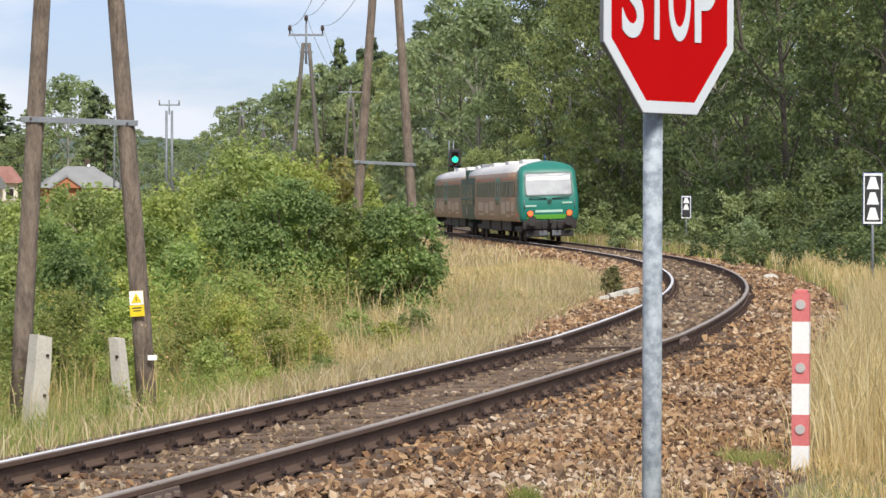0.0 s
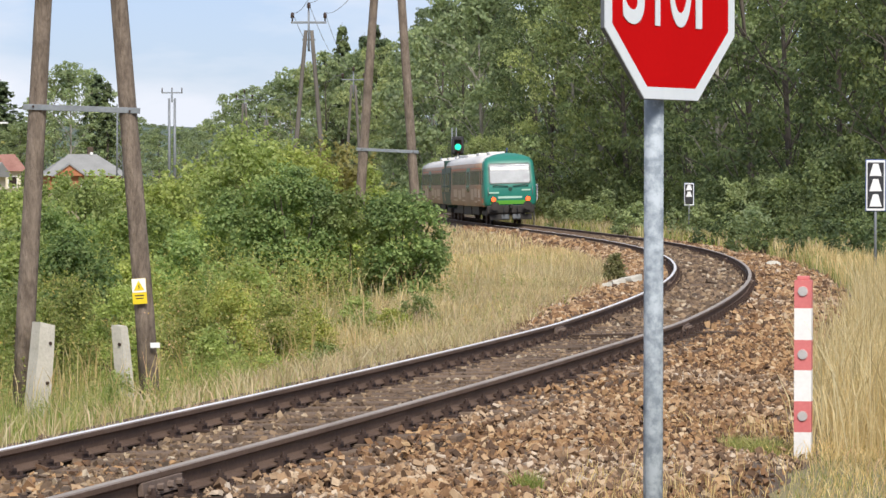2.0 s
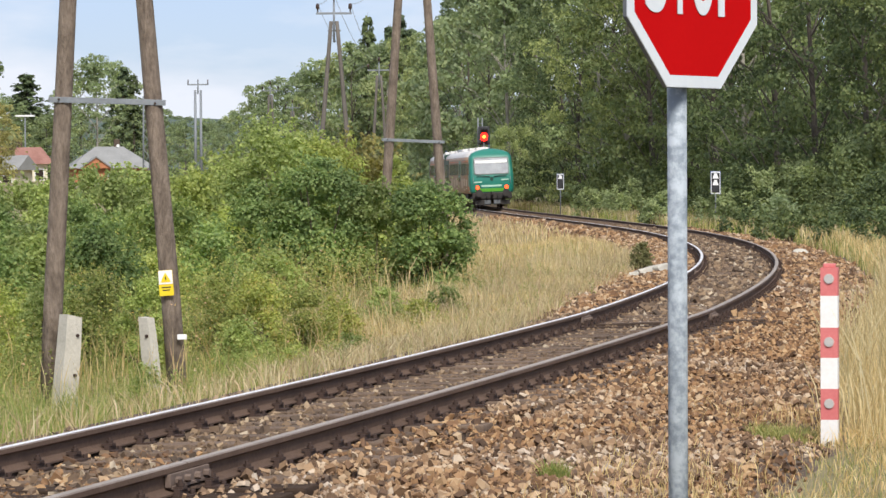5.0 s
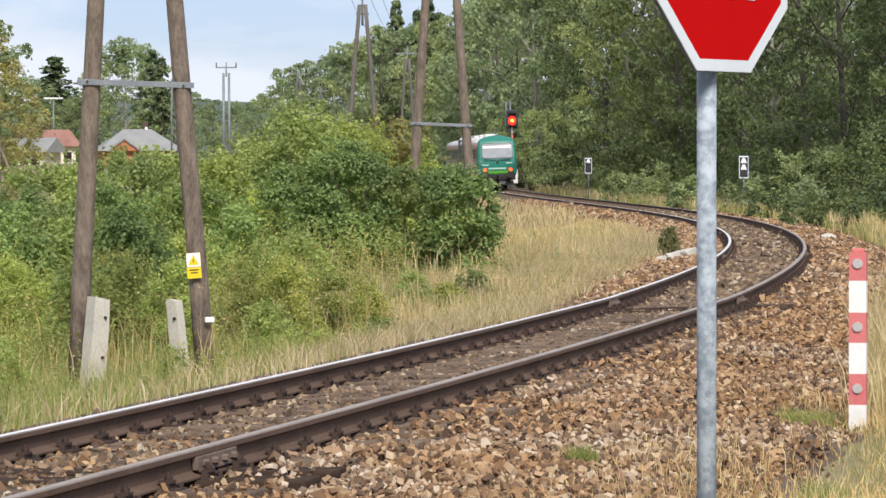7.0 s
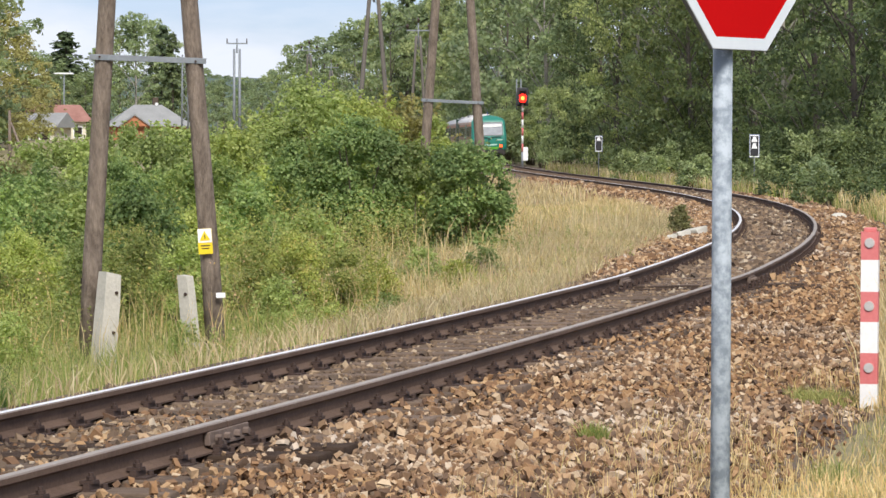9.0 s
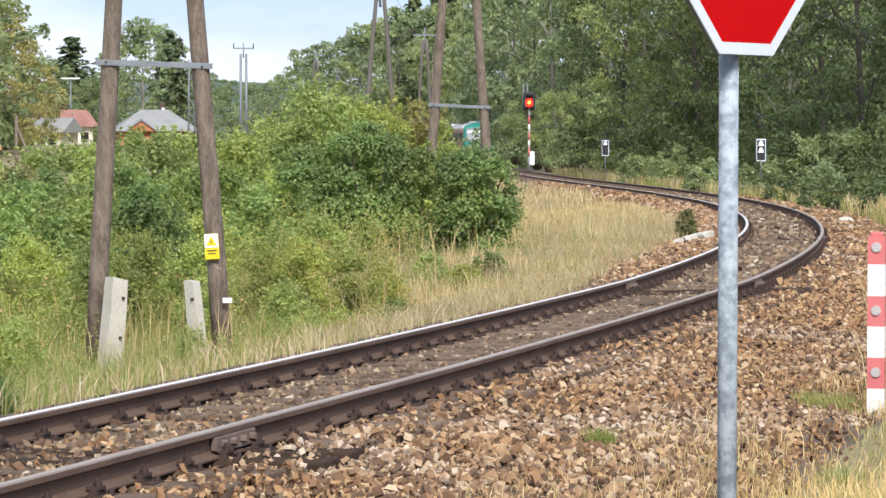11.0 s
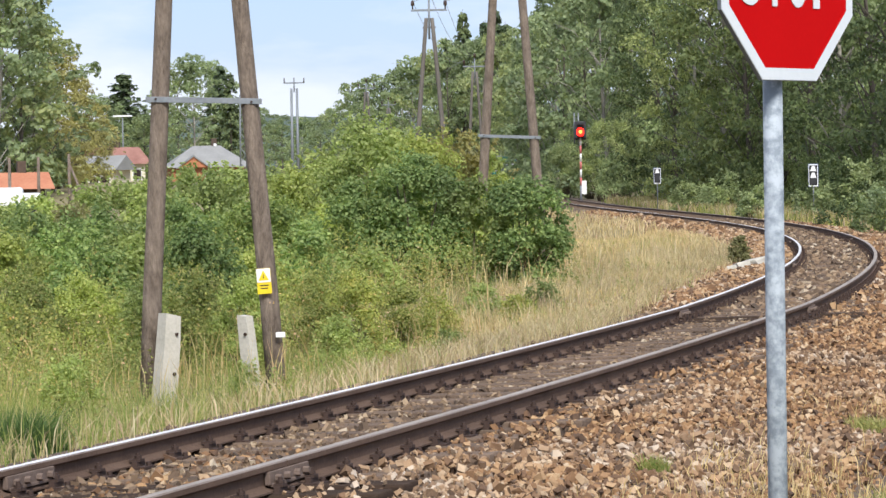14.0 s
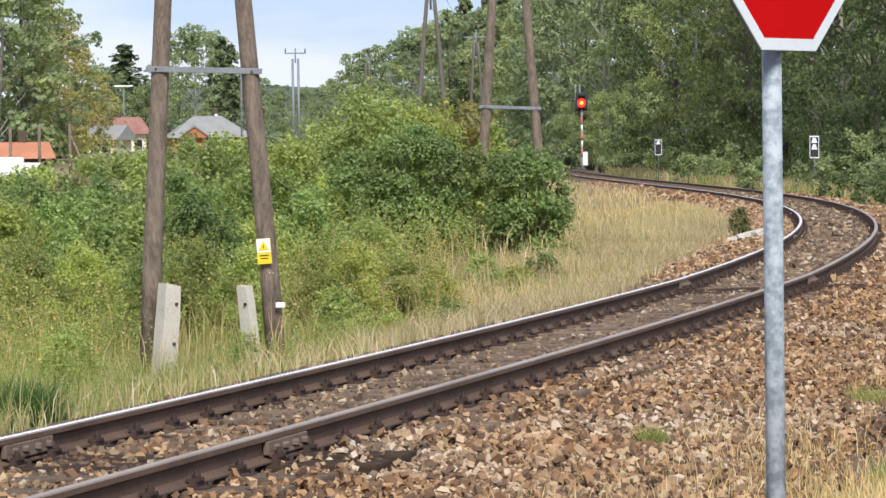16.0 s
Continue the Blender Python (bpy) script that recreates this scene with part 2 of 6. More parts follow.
GOLDEN = leaf_mat("golden_leaf", [(0, (0.32, 0.30, 0.13)), (0.5, (0.46, 0.43, 0.19)), (1, (0.56, 0.55, 0.27))], 0.48)
FLOWER = leaf_mat("faded_flower", [(0, (0.50, 0.36, 0.14)), (0.5, (0.62, 0.48, 0.20)), (0.85, (0.66, 0.44, 0.36)), (1, (0.72, 0.60, 0.50))], 0.4)
GRASS_DULL = leaf_mat("dull_green_grass", [(0, (0.17, 0.21, 0.085)), (0.5, (0.27, 0.31, 0.135)), (1, (0.42, 0.40, 0.22))], 0.4, 0.7, 0.3)
GRASS_GOLD = leaf_mat("golden_grass", [(0, (0.46, 0.34, 0.17)), (0.5, (0.68, 0.54, 0.30)), (1, (0.84, 0.73, 0.49))], 0.42, 0.7, 0.2)
WEED = leaf_mat("weed_leaf", [(0, (0.220, 0.285, 0.095)), (0.5, (0.365, 0.425, 0.145)), (0.86, (0.475, 0.50, 0.195)), (1, (0.56, 0.47, 0.23))], 0.5)
T_GREEN = surface("train_green", (0.012, 0.150, 0.112), (0.020, 0.200, 0.150), 0.38, coarse=1.2, fine=12, bump=0.01)
T_DKGREEN = surface("train_dark_green", (0.008, 0.040, 0.028), (0.014, 0.060, 0.042), 0.5, coarse=1.2, fine=12, bump=0.02)
T_LIME = surface("train_lime", (0.10, 0.36, 0.04), (0.15, 0.44, 0.06), 0.4, coarse=2, fine=12, bump=0.01)
T_SIDE = surface("train_side", (0.225, 0.135, 0.078), (0.36, 0.235, 0.150), 0.55, coarse=0.9, fine=9, bump=0.03)
T_PALE = surface("train_pale", (0.42, 0.31, 0.21), (0.52, 0.40, 0.29), 0.55, coarse=0.9, fine=9, bump=0.03)
T_ORANGE = surface("train_orange", (0.50, 0.085, 0.015), (0.58, 0.125, 0.025), 0.45, coarse=1.2, fine=12, bump=0.01)
T_ROOF = surface("train_roof", (0.55, 0.53, 0.51), (0.72, 0.70, 0.68), 0.6, coarse=0.7, fine=8, bump=0.05)
T_TEXT = surface("train_text", (0.30, 0.50, 0.40), (0.42, 0.60, 0.50), 0.5, bump=0.0)
T_GLASS = surface("train_window", (0.020, 0.015, 0.013), (0.055, 0.040, 0.034), 0.2, coarse=0.5, fine=3, bump=0.0, spec=0.2)
T_SCREEN = surface("train_windscreen", (0.11, 0.125, 0.145), (0.25, 0.27, 0.29), 0.12, coarse=0.9, fine=2.2, bump=0.0, spec=0.45)
UNDER = surface("underframe", (0.018, 0.016, 0.015), (0.055, 0.048, 0.043), 0.75, 0.2, coarse=2, fine=20, bump=0.2)
TAIL = surface("tail_lamp", (0.5, 0.03, 0.01), (0.6, 0.05, 0.02), 0.4, bump=0.0, emission=((1.0, 0.10, 0.02), 2.6))
SIG_RED = surface("signal_red_lamp", (0.5, 0.01, 0.005), (0.6, 0.02, 0.01), 0.4, bump=0.0, emission=((1.0, 0.012, 0.004), 3.5))
SIG_CORE = surface("signal_red_core", (0.6, 0.2, 0.02), (0.7, 0.3, 0.03), 0.4, bump=0.0, emission=((1.0, 0.50, 0.06), 2.5))
SIG_GREEN = surface("signal_green_lamp", (0.01, 0.4, 0.3), (0.02, 0.5, 0.4), 0.4, bump=0.0, emission=((0.01, 0.62, 0.27), 1.5))
ROOF_GREY = surface("fibre_cement_roof", (0.20, 0.20, 0.195), (0.30, 0.30, 0.29), 0.95, coarse=0.8, fine=6, bump=0.3)
ROOF_RED = surface("red_tile_roof", (0.20, 0.085, 0.065), (0.36, 0.19, 0.15), 0.9, coarse=0.8, fine=6, bump=0.3)
BRICK = surface("orange_brick", (0.36, 0.13, 0.06), (0.46, 0.20, 0.10), 0.9, coarse=0.8, fine=6, bump=0.2)
RENDER_WHITE = surface("pale_render", (0.60, 0.54, 0.40), (0.72, 0.66, 0.52), 0.9, coarse=0.6, fine=6, bump=0.1)
DARK_WOOD = surface("dark_timber", (0.05, 0.035, 0.025), (0.11, 0.075, 0.05), 0.85, coarse=2, fine=12, bump=0.3)
HILL = surface("far_woods", (0.055, 0.085, 0.065), (0.10, 0.135, 0.10), 1.0, coarse=0.02, fine=0.2, bump=0.0)

# ---- mesh helpers ----


def part(name, bm, material, parent=None, label=""):
    """Link a bmesh as one mesh object under a thing or part."""
    me = bpy.data.meshes.new(name)
    bm.to_mesh(me)
    bm.free()
    for mat in material if isinstance(material, (list, tuple)) else [material]:
        me.materials.append(mat)
    ob = new(name, me)
    ob.parent = parent
    if label:
        tagged(ob, label)
    return ob


def thing(name, label, category, group="", kind="", m=None):
    ob = new(name)
    ob.empty_display_size = 0.2
    if m is not None:
        ob.matrix_basis = m
    return tagged(ob, label, category, group, kind)


def box(sx, sy, sz, at=(0, 0, 0), bevel=0.0, bm=None, rot=None):
    """A box centred on at, with bevelled edges."""
    b = bmesh.new()
    bmesh.ops.create_cube(b, size=1, matrix=Matrix.Diagonal((sx, sy, sz, 1)))
    if bevel:
        bmesh.ops.bevel(b, geom=b.edges[:], offset=bevel, segments=2, affect="EDGES", profile=0.6)
    bmesh.ops.transform(b, matrix=Matrix.Translation(at) @ (rot or Matrix.Identity(4)), verts=b.verts)
    return join(bm, b) if bm is not None else b


def join(bm, other):
    me = bpy.data.meshes.new("tmp")
    other.to_mesh(me)
    other.free()
    bm.from_mesh(me)
    bpy.data.meshes.remove(me)
    return bm


def tube(points, radii, sides=10, bm=None, cap=True, smooth=True):
    """A tapered tube through the points."""
    bm = bm if bm is not None else bmesh.new()
    rings = []
    n = len(points)
    for i, p in enumerate(points):
        p = Vector(p)
        d = (Vector(points[min(i + 1, n - 1)]) - Vector(points[max(i - 1, 0)])).normalized()
        ref = Vector((1, 0, 0)) if abs(d.x) < 0.8 else Vector((0, 1, 0))
        u = d.cross(ref).normalized()
        v = d.cross(u)
        r = radii[i] if isinstance(radii, (list, tuple)) else radii
        rings.append([bm.verts.new(p + (u * math.cos(a) + v * math.sin(a)) * r) for a in (2 * math.pi * k / sides for k in range(sides))])
    for a, b in zip(rings, rings[1:]):
        for k in range(sides):
            f = bm.faces.new((a[k], a[(k + 1) % sides], b[(k + 1) % sides], b[k]))
            f.smooth = smooth
    if cap:
        bm.faces.new(rings[0][::-1])
        bm.faces.new(rings[-1])
    bmesh.ops.recalc_face_normals(bm, faces=bm.faces[:])
    return bm


def prism(outline, depth, bm=None):
    """An outline in x, z, extruded from y = 0 to y = depth."""
    b = bmesh.new()
    v = [b.verts.new((x, 0, z)) for x, z in outline]
    w = [b.verts.new((x, depth, z)) for x, z in outline]
    b.faces.new(v)
    b.faces.new(w[::-1])
    for i in range(len(v)):
        j = (i + 1) % len(v)
        b.faces.new((v[j], v[i], w[i], w[j]))
    bmesh.ops.recalc_face_normals(b, faces=b.faces[:])
    return join(bm, b) if bm is not None else b


def disc(r, depth, at=(0, 0, 0), sides=20, bm=None):
    """A flat drum facing -y, its face at at."""
    out = [(at[0] + r * math.cos(2 * math.pi * k / sides), at[2] + r * math.sin(2 * math.pi * k / sides)) for k in range(sides)]
    b = prism(out, depth)
    bmesh.ops.translate(b, verts=b.verts, vec=(0, at[1], 0))
    return join(bm, b) if bm is not None else b


def mesh_from_arrays(name, verts, loops, counts, material, parent=None, smooth=False):
    """A mesh from numpy arrays: vertices, corner indices and corners per face."""
    me = bpy.data.meshes.new(name)
    me.vertices.add(len(verts))
    me.vertices.foreach_set("co", np.ascontiguousarray(verts, dtype=np.float32).ravel())
    me.loops.add(len(loops))
    me.loops.foreach_set("vertex_index", np.ascontiguousarray(loops, dtype=np.int32))
    counts = np.asarray(counts, dtype=np.int32)
    me.polygons.add(len(counts))
    me.polygons.foreach_set("loop_start", np.concatenate([[0], np.cumsum(counts)[:-1]]).astype(np.int32))
    me.polygons.foreach_set("use_smooth", np.full(len(counts), smooth, dtype=bool))
    me.update(calc_edges=True)
    me.materials.append(material)
    ob = new(name, me)
    ob.parent = parent
    return ob


def unit(v):
    return v / np.maximum(np.linalg.norm(v, axis=-1, keepdims=True), 1e-9)


def leaf_arrays(rng, centres, outward, size, droop=0.0):
    """One folded pointed leaf (two triangles, one island) at each centre, roughly facing outward."""
    n = len(centres)
    normal = unit(outward + rng.normal(0, 0.5, (n, 3)) + np.array([0, -0.1, 0.5]))
    along = unit(np.cross(normal, rng.normal(0, 1, (n, 3))) + np.array([0, 0, -droop]))
    side = unit(np.cross(normal, along))
    s = size * rng.uniform(0.6, 1.35, (n, 1))
    a = centres - along * s * 0.5
    b = centres + along * s * 0.5
    c = centres + side * s * 0.36 + normal * s * 0.12
    d = centres - side * s * 0.36 + normal * s * 0.12
    verts = np.stack([a, c, b, d], 1).reshape(-1, 3)
    idx = np.arange(n)[:, None] * 4
    loops = np.concatenate([idx + 0, idx + 1, idx + 2, idx + 0, idx + 2, idx + 3], 1).ravel()
    return verts, loops, np.full(2 * n, 3)


# ---- the track's line ----
EYE_OVER_RAIL = 1.497
KNOTS = [0, 20, 45, 70, 100, 140, 190, 330]
CURV = [-0.00244, -0.00278, -0.00341, -0.00332, -0.00144, 0.00057, 0.00014, -0.00059]
START, TH0, CANT, KINK = (-2.879, 13.839), 0.2537, 0.045, (-0.0245, -0.0007)
LEVEL_S, LEVEL = [0, 50, 100, 160, 220, 330], [-0.011, -0.173, -0.262, -0.299, -0.235, -0.227]

S = np.arange(0, 420, 1.0)
th = TH0 + np.cumsum(np.interp(S, KNOTS, CURV)) + KINK[0] * (S >= 21.3) + KINK[1] * (S >= 1.8)
tx = START[0] + np.cumsum(np.sin(th))
ty = START[1] + np.cumsum(np.cos(th))
tz = np.interp(S, LEVEL_S, LEVEL)
tz = np.convolve(np.pad(tz, 20, "edge"), np.ones(41) / 41, "valid")
back = np.arange(-45, 0, 1.0)
S = np.concatenate([back, S])
tx = np.concatenate([tx[0] + back * math.sin(th[0]), tx])
ty = np.concatenate([ty[0] + back * math.cos(th[0]), ty])
tz = np.concatenate([np.full(45, tz[0]), tz])
th = np.concatenate([np.full(45, th[0]), th])


def on_track(s, d=0.0, z=0.0):
    """Points at the distance s along the track and d to its right, z above the rails."""
    x, y, h, a = (np.interp(s, S, q) for q in (tx, ty, tz, th))
    return np.stack([x + d * np.cos(a), y - d * np.sin(a), h + z + CANT * np.clip(d, -1.3, 1.3) / 1.5], -1)


def track_offset(x, y):
    """Distance to the right of the track's axis and rail level, near the place (x, y)."""
    return (x - np.interp(y, ty, tx)) * np.cos(np.interp(y, ty, th)), np.interp(y, ty, tz)


D_PROF = [-400, -60, -25, -9, -5, -4.2, -3.1, -1.9, -1.6, -1.2, -0.9, 0.9, 1.2, 1.7, 3.6, 5.0, 8, 14, 60, 400]
Z_PROF = [0.9, -0.4, -0.75, -0.85, -0.85, -0.80, -0.58, -0.26, -0.208, -0.208, -0.215, -0.215, -0.208, -0.192, -0.31, -0.30, -0.15, 0.1, 1.2, 3.0]


def wobble(x, y, scale):
    return (np.sin(x * 1.7 * scale + 1.3) * np.cos(y * 1.3 * scale - 0.7) + np.sin((x + y) * 0.9 * scale + 2.1) * 0.7
            + np.cos((x * 0.6 - y * 1.9) * scale) * 0.5) / 2.2


def bank(d, y):
    """Rise of the verge left of the track towards the bend."""
    a, b, c = np.clip((y - 34) / 12, 0, 1), np.clip((-d - 1.7) / 2.6, 0, 1), np.clip((105 - y) / 30, 0, 1)
    return 0.52 * a * a * (3 - 2 * a) * b * b * (3 - 2 * b) * c


def ground_z(x, y):
    d, level = track_offset(x, y)
    z = level + np.interp(d, D_PROF, Z_PROF) + bank(d, y)
    loose = np.clip((np.abs(d) - 2.5) / 3, 0, 1)
    left = np.clip((-d - 8) / 15, 0, 1)
    t = np.clip((y - 90) / 190, 0, 1)
    z = z + loose * 0.07 * wobble(x, y, 0.9) + left * 2.3 * t * t * (3 - 2 * t)
    return z

# ---- ground ----


def spaced(dense, step, lo, hi, grow=1.18):
    """Even steps over dense, growing outwards to lo and hi."""
    a = list(np.arange(dense[0], dense[1] + 1e-6, step))
    w, v = step, a[-1]
    while v < hi:
        w *= grow
        v += w
        a.append(v)
    w, v = step, a[0]
    while v > lo:
        w *= grow
        v -= w
        a.insert(0, v)
    return np.array(a)


def build_ground():
    ds, ys = spaced((-12, 12), 0.4, -2600, 2600), spaced((8, 90), 0.7, -800, 3800)
    D, Y = np.meshgrid(ds, ys)
    X = np.interp(Y, ty, tx) + D
    Z = ground_z(X, Y) - np.where((D > -2.2) & (D < 3.3), 0.05, 0.0)
    ny, nx = D.shape
    i = (np.arange(ny - 1)[:, None] * nx + np.arange(nx - 1)[None]).ravel()
    loops = np.stack([i, i + 1, i + nx + 1, i + nx], 1).ravel()
    ob = mesh_from_arrays("ground", np.stack([X, Y, Z], -1).reshape(-1, 3), loops, np.full(len(i), 4), SOIL, smooth=True)
    tagged(ob, "dry earth and trodden soil beside a railway line", "ground", kind="structure")


def build_ballast_bed():
    ss = np.concatenate([np.arange(-40, 80, 1.0), np.arange(80, 400, 4.0)])
    ds = np.array([-2.6, -2.2, -1.8, -1.4, -0.6, 0.6, 1.4, 2.0, 2.6, 3.2, 3.7])
    pts = np.concatenate([on_track(ss, d)[:, None] for d in ds], 1)
    pts[..., 2] = ground_z(pts[..., 0], pts[..., 1]) + 0.012
    pts[:, [0, -1], 2] -= 0.01
    n, k = len(ss), len(ds)
    i = (np.arange(n - 1)[:, None] * k + np.arange(k - 1)[None]).ravel()
    loops = np.stack([i, i + 1, i + k + 1, i + k], 1).ravel()
    ob = mesh_from_arrays("ballast_bed", pts.reshape(-1, 3), loops, np.full(len(i), 4), BALLAST_BED, smooth=True)
    return tagged(ob, "brown crushed-stone ballast bed under the railway track", "ballast", kind="structure")


build_ground()
bed = build_ballast_bed()

# ---- railway track ----
PROFILE = [(-0.0625, -0.149), (0.0625, -0.149), (0.0625, -0.139), (0.018, -0.124), (0.0075, -0.112), (0.0075, -0.050), (0.030, -0.040),
           (0.0345, -0.034), (0.0335, -0.008), (0.026, -0.001), (0.010, 0.0), (-0.010, 0.0), (-0.026, -0.001), (-0.0335, -0.008),
           (-0.0345, -0.034), (-0.030, -0.040), (-0.0075, -0.050), (-0.0075, -0.112), (-0.018, -0.124), (-0.0625, -0.139)]
JOINTS = [-18.0, 1.48, 21.3, 41.0, 61.0, 86.0, 120.0]
track = thing("railway_track", "single railway track with rusty brown rails on wooden sleepers, curving through ballast", "railway track", kind="structure")


def build_rail(side, s0, s1, number):
    n = max(2, int((s1 - s0) / (0.8 if s0 < 90 else 2.5)) + 1)
    ss = np.linspace(s0 + 0.004, s1 - 0.004, n)
    a = np.interp(ss, S, th)
    base = on_track(ss, side * 0.75)
    k = len(PROFILE)
    px, pz = np.array([p[0] for p in PROFILE]), np.array([p[1] for p in PROFILE])
    v = np.stack([base[:, None, 0] + px * np.cos(a)[:, None], base[:, None, 1] - px * np.sin(a)[:, None], base[:, None, 2] + pz[None]], -1)
    loops, counts, slots = [], [], []
    for i in range(n - 1):
        for j in range(k):
            q = (j + 1) % k
            loops += [i * k + j, (i + 1) * k + j, (i + 1) * k + q, i * k + q]
            counts.append(4)
            slots.append(1 if 9 <= j <= 11 else 2 if j in (8, 12) else 0)
    loops += list(range(k)) + [(n - 1) * k + j for j in reversed(range(k))]
    counts += [k, k]
    slots += [0, 0]
    ob = mesh_from_arrays("rail", v.reshape(-1, 3), loops, counts, RUST, track)
    # only the left head carries the painted shine; the right stays dull
    ob.data.materials.append(RAIL_SHINE if side < 0 else RAIL_TOP_DULL)
    ob.data.materials.append(RAIL_HEAD_WORN)
    ob.data.polygons.foreach_set("material_index", slots)


ends = [-44] + JOINTS + [150, 200, 260, 330, 385]
for side in (-1, 1):
    for number, (s0, s1) in enumerate(zip(ends, ends[1:])):
        build_rail(side, s0, s1, number)


def frame_on_track(s, d, z):
    p = on_track(np.array([s]), d, z)[0]
    return Matrix.Translation(p) @ Matrix.Rotation(-float(np.interp(s, S, th)), 4, "Z") @ Matrix.Rotation(-math.atan(CANT / 1.5), 4, "Y")


def shared(name, bm, material):
    me = bpy.data.meshes.new(name)
    bm.to_mesh(me)
    bm.free()
    me.materials.append(material)
    return me


def clip_mesh():
    """Ribbed base plate with a bolted clamp on either side of the rail foot."""
    bm = box(0.33, 0.15, 0.016, (0, 0, 0.006))
    for sx in (-1, 1):
        box(0.035, 0.13, 0.04, (sx * 0.088, 0, 0.03), 0, bm)
        box(0.075, 0.075, 0.018, (sx * 0.078, 0, 0.055), 0, bm)
        tube([(sx * 0.088, 0, 0.05), (sx * 0.088, 0, 0.105)], 0.013, 6, bm, smooth=False)
        tube([(sx * 0.088, 0, 0.066), (sx * 0.088, 0, 0.086)], 0.024, 6, bm, smooth=False)
        tube([(sx * 0.142, 0.04, 0.01), (sx * 0.142, 0.04, 0.04)], 0.017, 6, bm, smooth=False)
    return bm


def fishplate_mesh():
    bm = bmesh.new()
    for sx in (-1, 1):
        box(0.034, 0.62, 0.072, (sx * 0.028, 0, -0.076), 0.006, bm)
        box(0.03, 0.58, 0.018, (sx * 0.036, 0, -0.112), 0.004, bm)
        for y in (-0.22, -0.08, 0.08, 0.22):
            tube([(sx * 0.03, y, -0.08), (sx * 0.078, y, -0.08)], 0.021, 6, bm, smooth=False)
    return bm


sleeper_meshes = []
for k in range(4):
    b = box(2.5 + 0.05 * k, 0.24 + 0.008 * k, 0.13, (0.01 * k, 0, -0.067), 0.012)
    for v in b.verts:
        v.co += Vector((noise.noise(v.co * 3 + Vector((k, 0, 0))), noise.noise(v.co * 3 + Vector((0, k, 5))), noise.noise(v.co * 4 + Vector((k, 9, 0))) * 0.5)) * 0.012
    sleeper_meshes.append(shared("sleeper", b, SLEEPER))
dark_mesh = shared("joint_sleeper", box(2.75, 0.27, 0.15, (0.03, 0, -0.07), 0.015), SLEEPER_DARK)
clip_bm = clip_mesh()
clip_bm.transform(Matrix.Diagonal((0.94, 1.0, 0.86, 1)))
clip_me = shared("rail_fastening", clip_bm, IRON)
plate_me = shared("fishplate", fishplate_mesh(), surface("worn_plate", (0.10, 0.070, 0.055), (0.22, 0.165, 0.135), 0.8, 0.0, coarse=6, fine=40, bump=0.2, spec=0.25))

sleeper_at = []
for s0, s1 in zip(ends, ends[1:]):
    count = max(1, round((s1 - s0 - 0.5) / 0.60))
    sleeper_at += [(s0 + 0.25 + (s1 - s0 - 0.5) * i / count, i in (0, count)) for i in range(count + 1)]
rng = np.random.default_rng(5)
far_v, far_l, far_c = [], [], []
base_n = 0
for n, (s, at_joint) in enumerate(sleeper_at):
    if -12 < s < 78:
        ob = new("sleeper", dark_mesh if at_joint else sleeper_meshes[n % 4])
        ob.parent = track
        ob.matrix_basis = frame_on_track(s, rng.normal(0, 0.02), -0.163 + rng.normal(0, 0.004)) @ pose(0, 0, 0, 0, 0, rng.normal(0, 0.8))
        for side in (-1, 1):
            c = new("rail_fastening", clip_me)
            c.parent = track
            c.matrix_basis = frame_on_track(s, side * 0.75, -0.163)
    elif s > 0:
        b = box(2.5, 0.24, 0.13, (0, 0, -0.067))
        for side in (-1, 1):
            box(0.33, 0.16, 0.07, (side * 0.75, 0, 0.03), 0, b)
        b.transform(frame_on_track(s, 0, -0.163))
        for v in b.verts:
            far_v.append(v.co[:])
        b.verts.index_update()
        for f in b.faces:
            far_l += [v.index + base_n for v in f.verts]
            far_c.append(len(f.verts))
        base_n += len(b.verts)
        b.free()
far = mesh_from_arrays("far_sleepers", np.array(far_v), far_l, far_c, SLEEPER, track)
tagged(far, kind="stuff")
for s in JOINTS[1:5]:
    for side in (-1, 1):
        ob = new("fishplate", plate_me)
        ob.parent = track
        ob.matrix_basis = frame_on_track(s, side * 0.75, 0)

# ---- ballast stones ----
ICO = np.array([(x, y, z) for x in (-1, 1) for y in (-1, 1) for z in (-1, 1)], float) * 0.68
ICO_F = np.array([(0, 1, 3), (0, 3, 2), (4, 6, 7), (4, 7, 5), (0, 4, 5), (0, 5, 1), (2, 3, 7), (2, 7, 6), (0, 2, 6), (0, 6, 4), (1, 5, 7), (1, 7, 3)])


def stone_shapes(rng, count):
    out = []
    for _ in range(count):
        v = ICO * rng.uniform(0.42, 1.32, (8, 3)) * np.array([1.15, rng.uniform(0.65, 0.95), rng.uniform(0.5, 0.8)])
        out.append(v)
    return np.array(out)


def rotations(rng, n, tilt):
    q = rng.normal(0, 1, (n, 4)) * np.array([1.2, tilt, tilt, 1.2])
    q = unit(q)
    w, x, y, z = q.T
    return np.stack([np.stack([1 - 2 * (y * y + z * z), 2 * (x * y - z * w), 2 * (x * z + y * w)], -1),
                     np.stack([2 * (x * y + z * w), 1 - 2 * (x * x + z * z), 2 * (y * z - x * w)], -1),
                     np.stack([2 * (x * z - y * w), 2 * (y * z + x * w), 1 - 2 * (x * x + y * y)], -1)], -2)


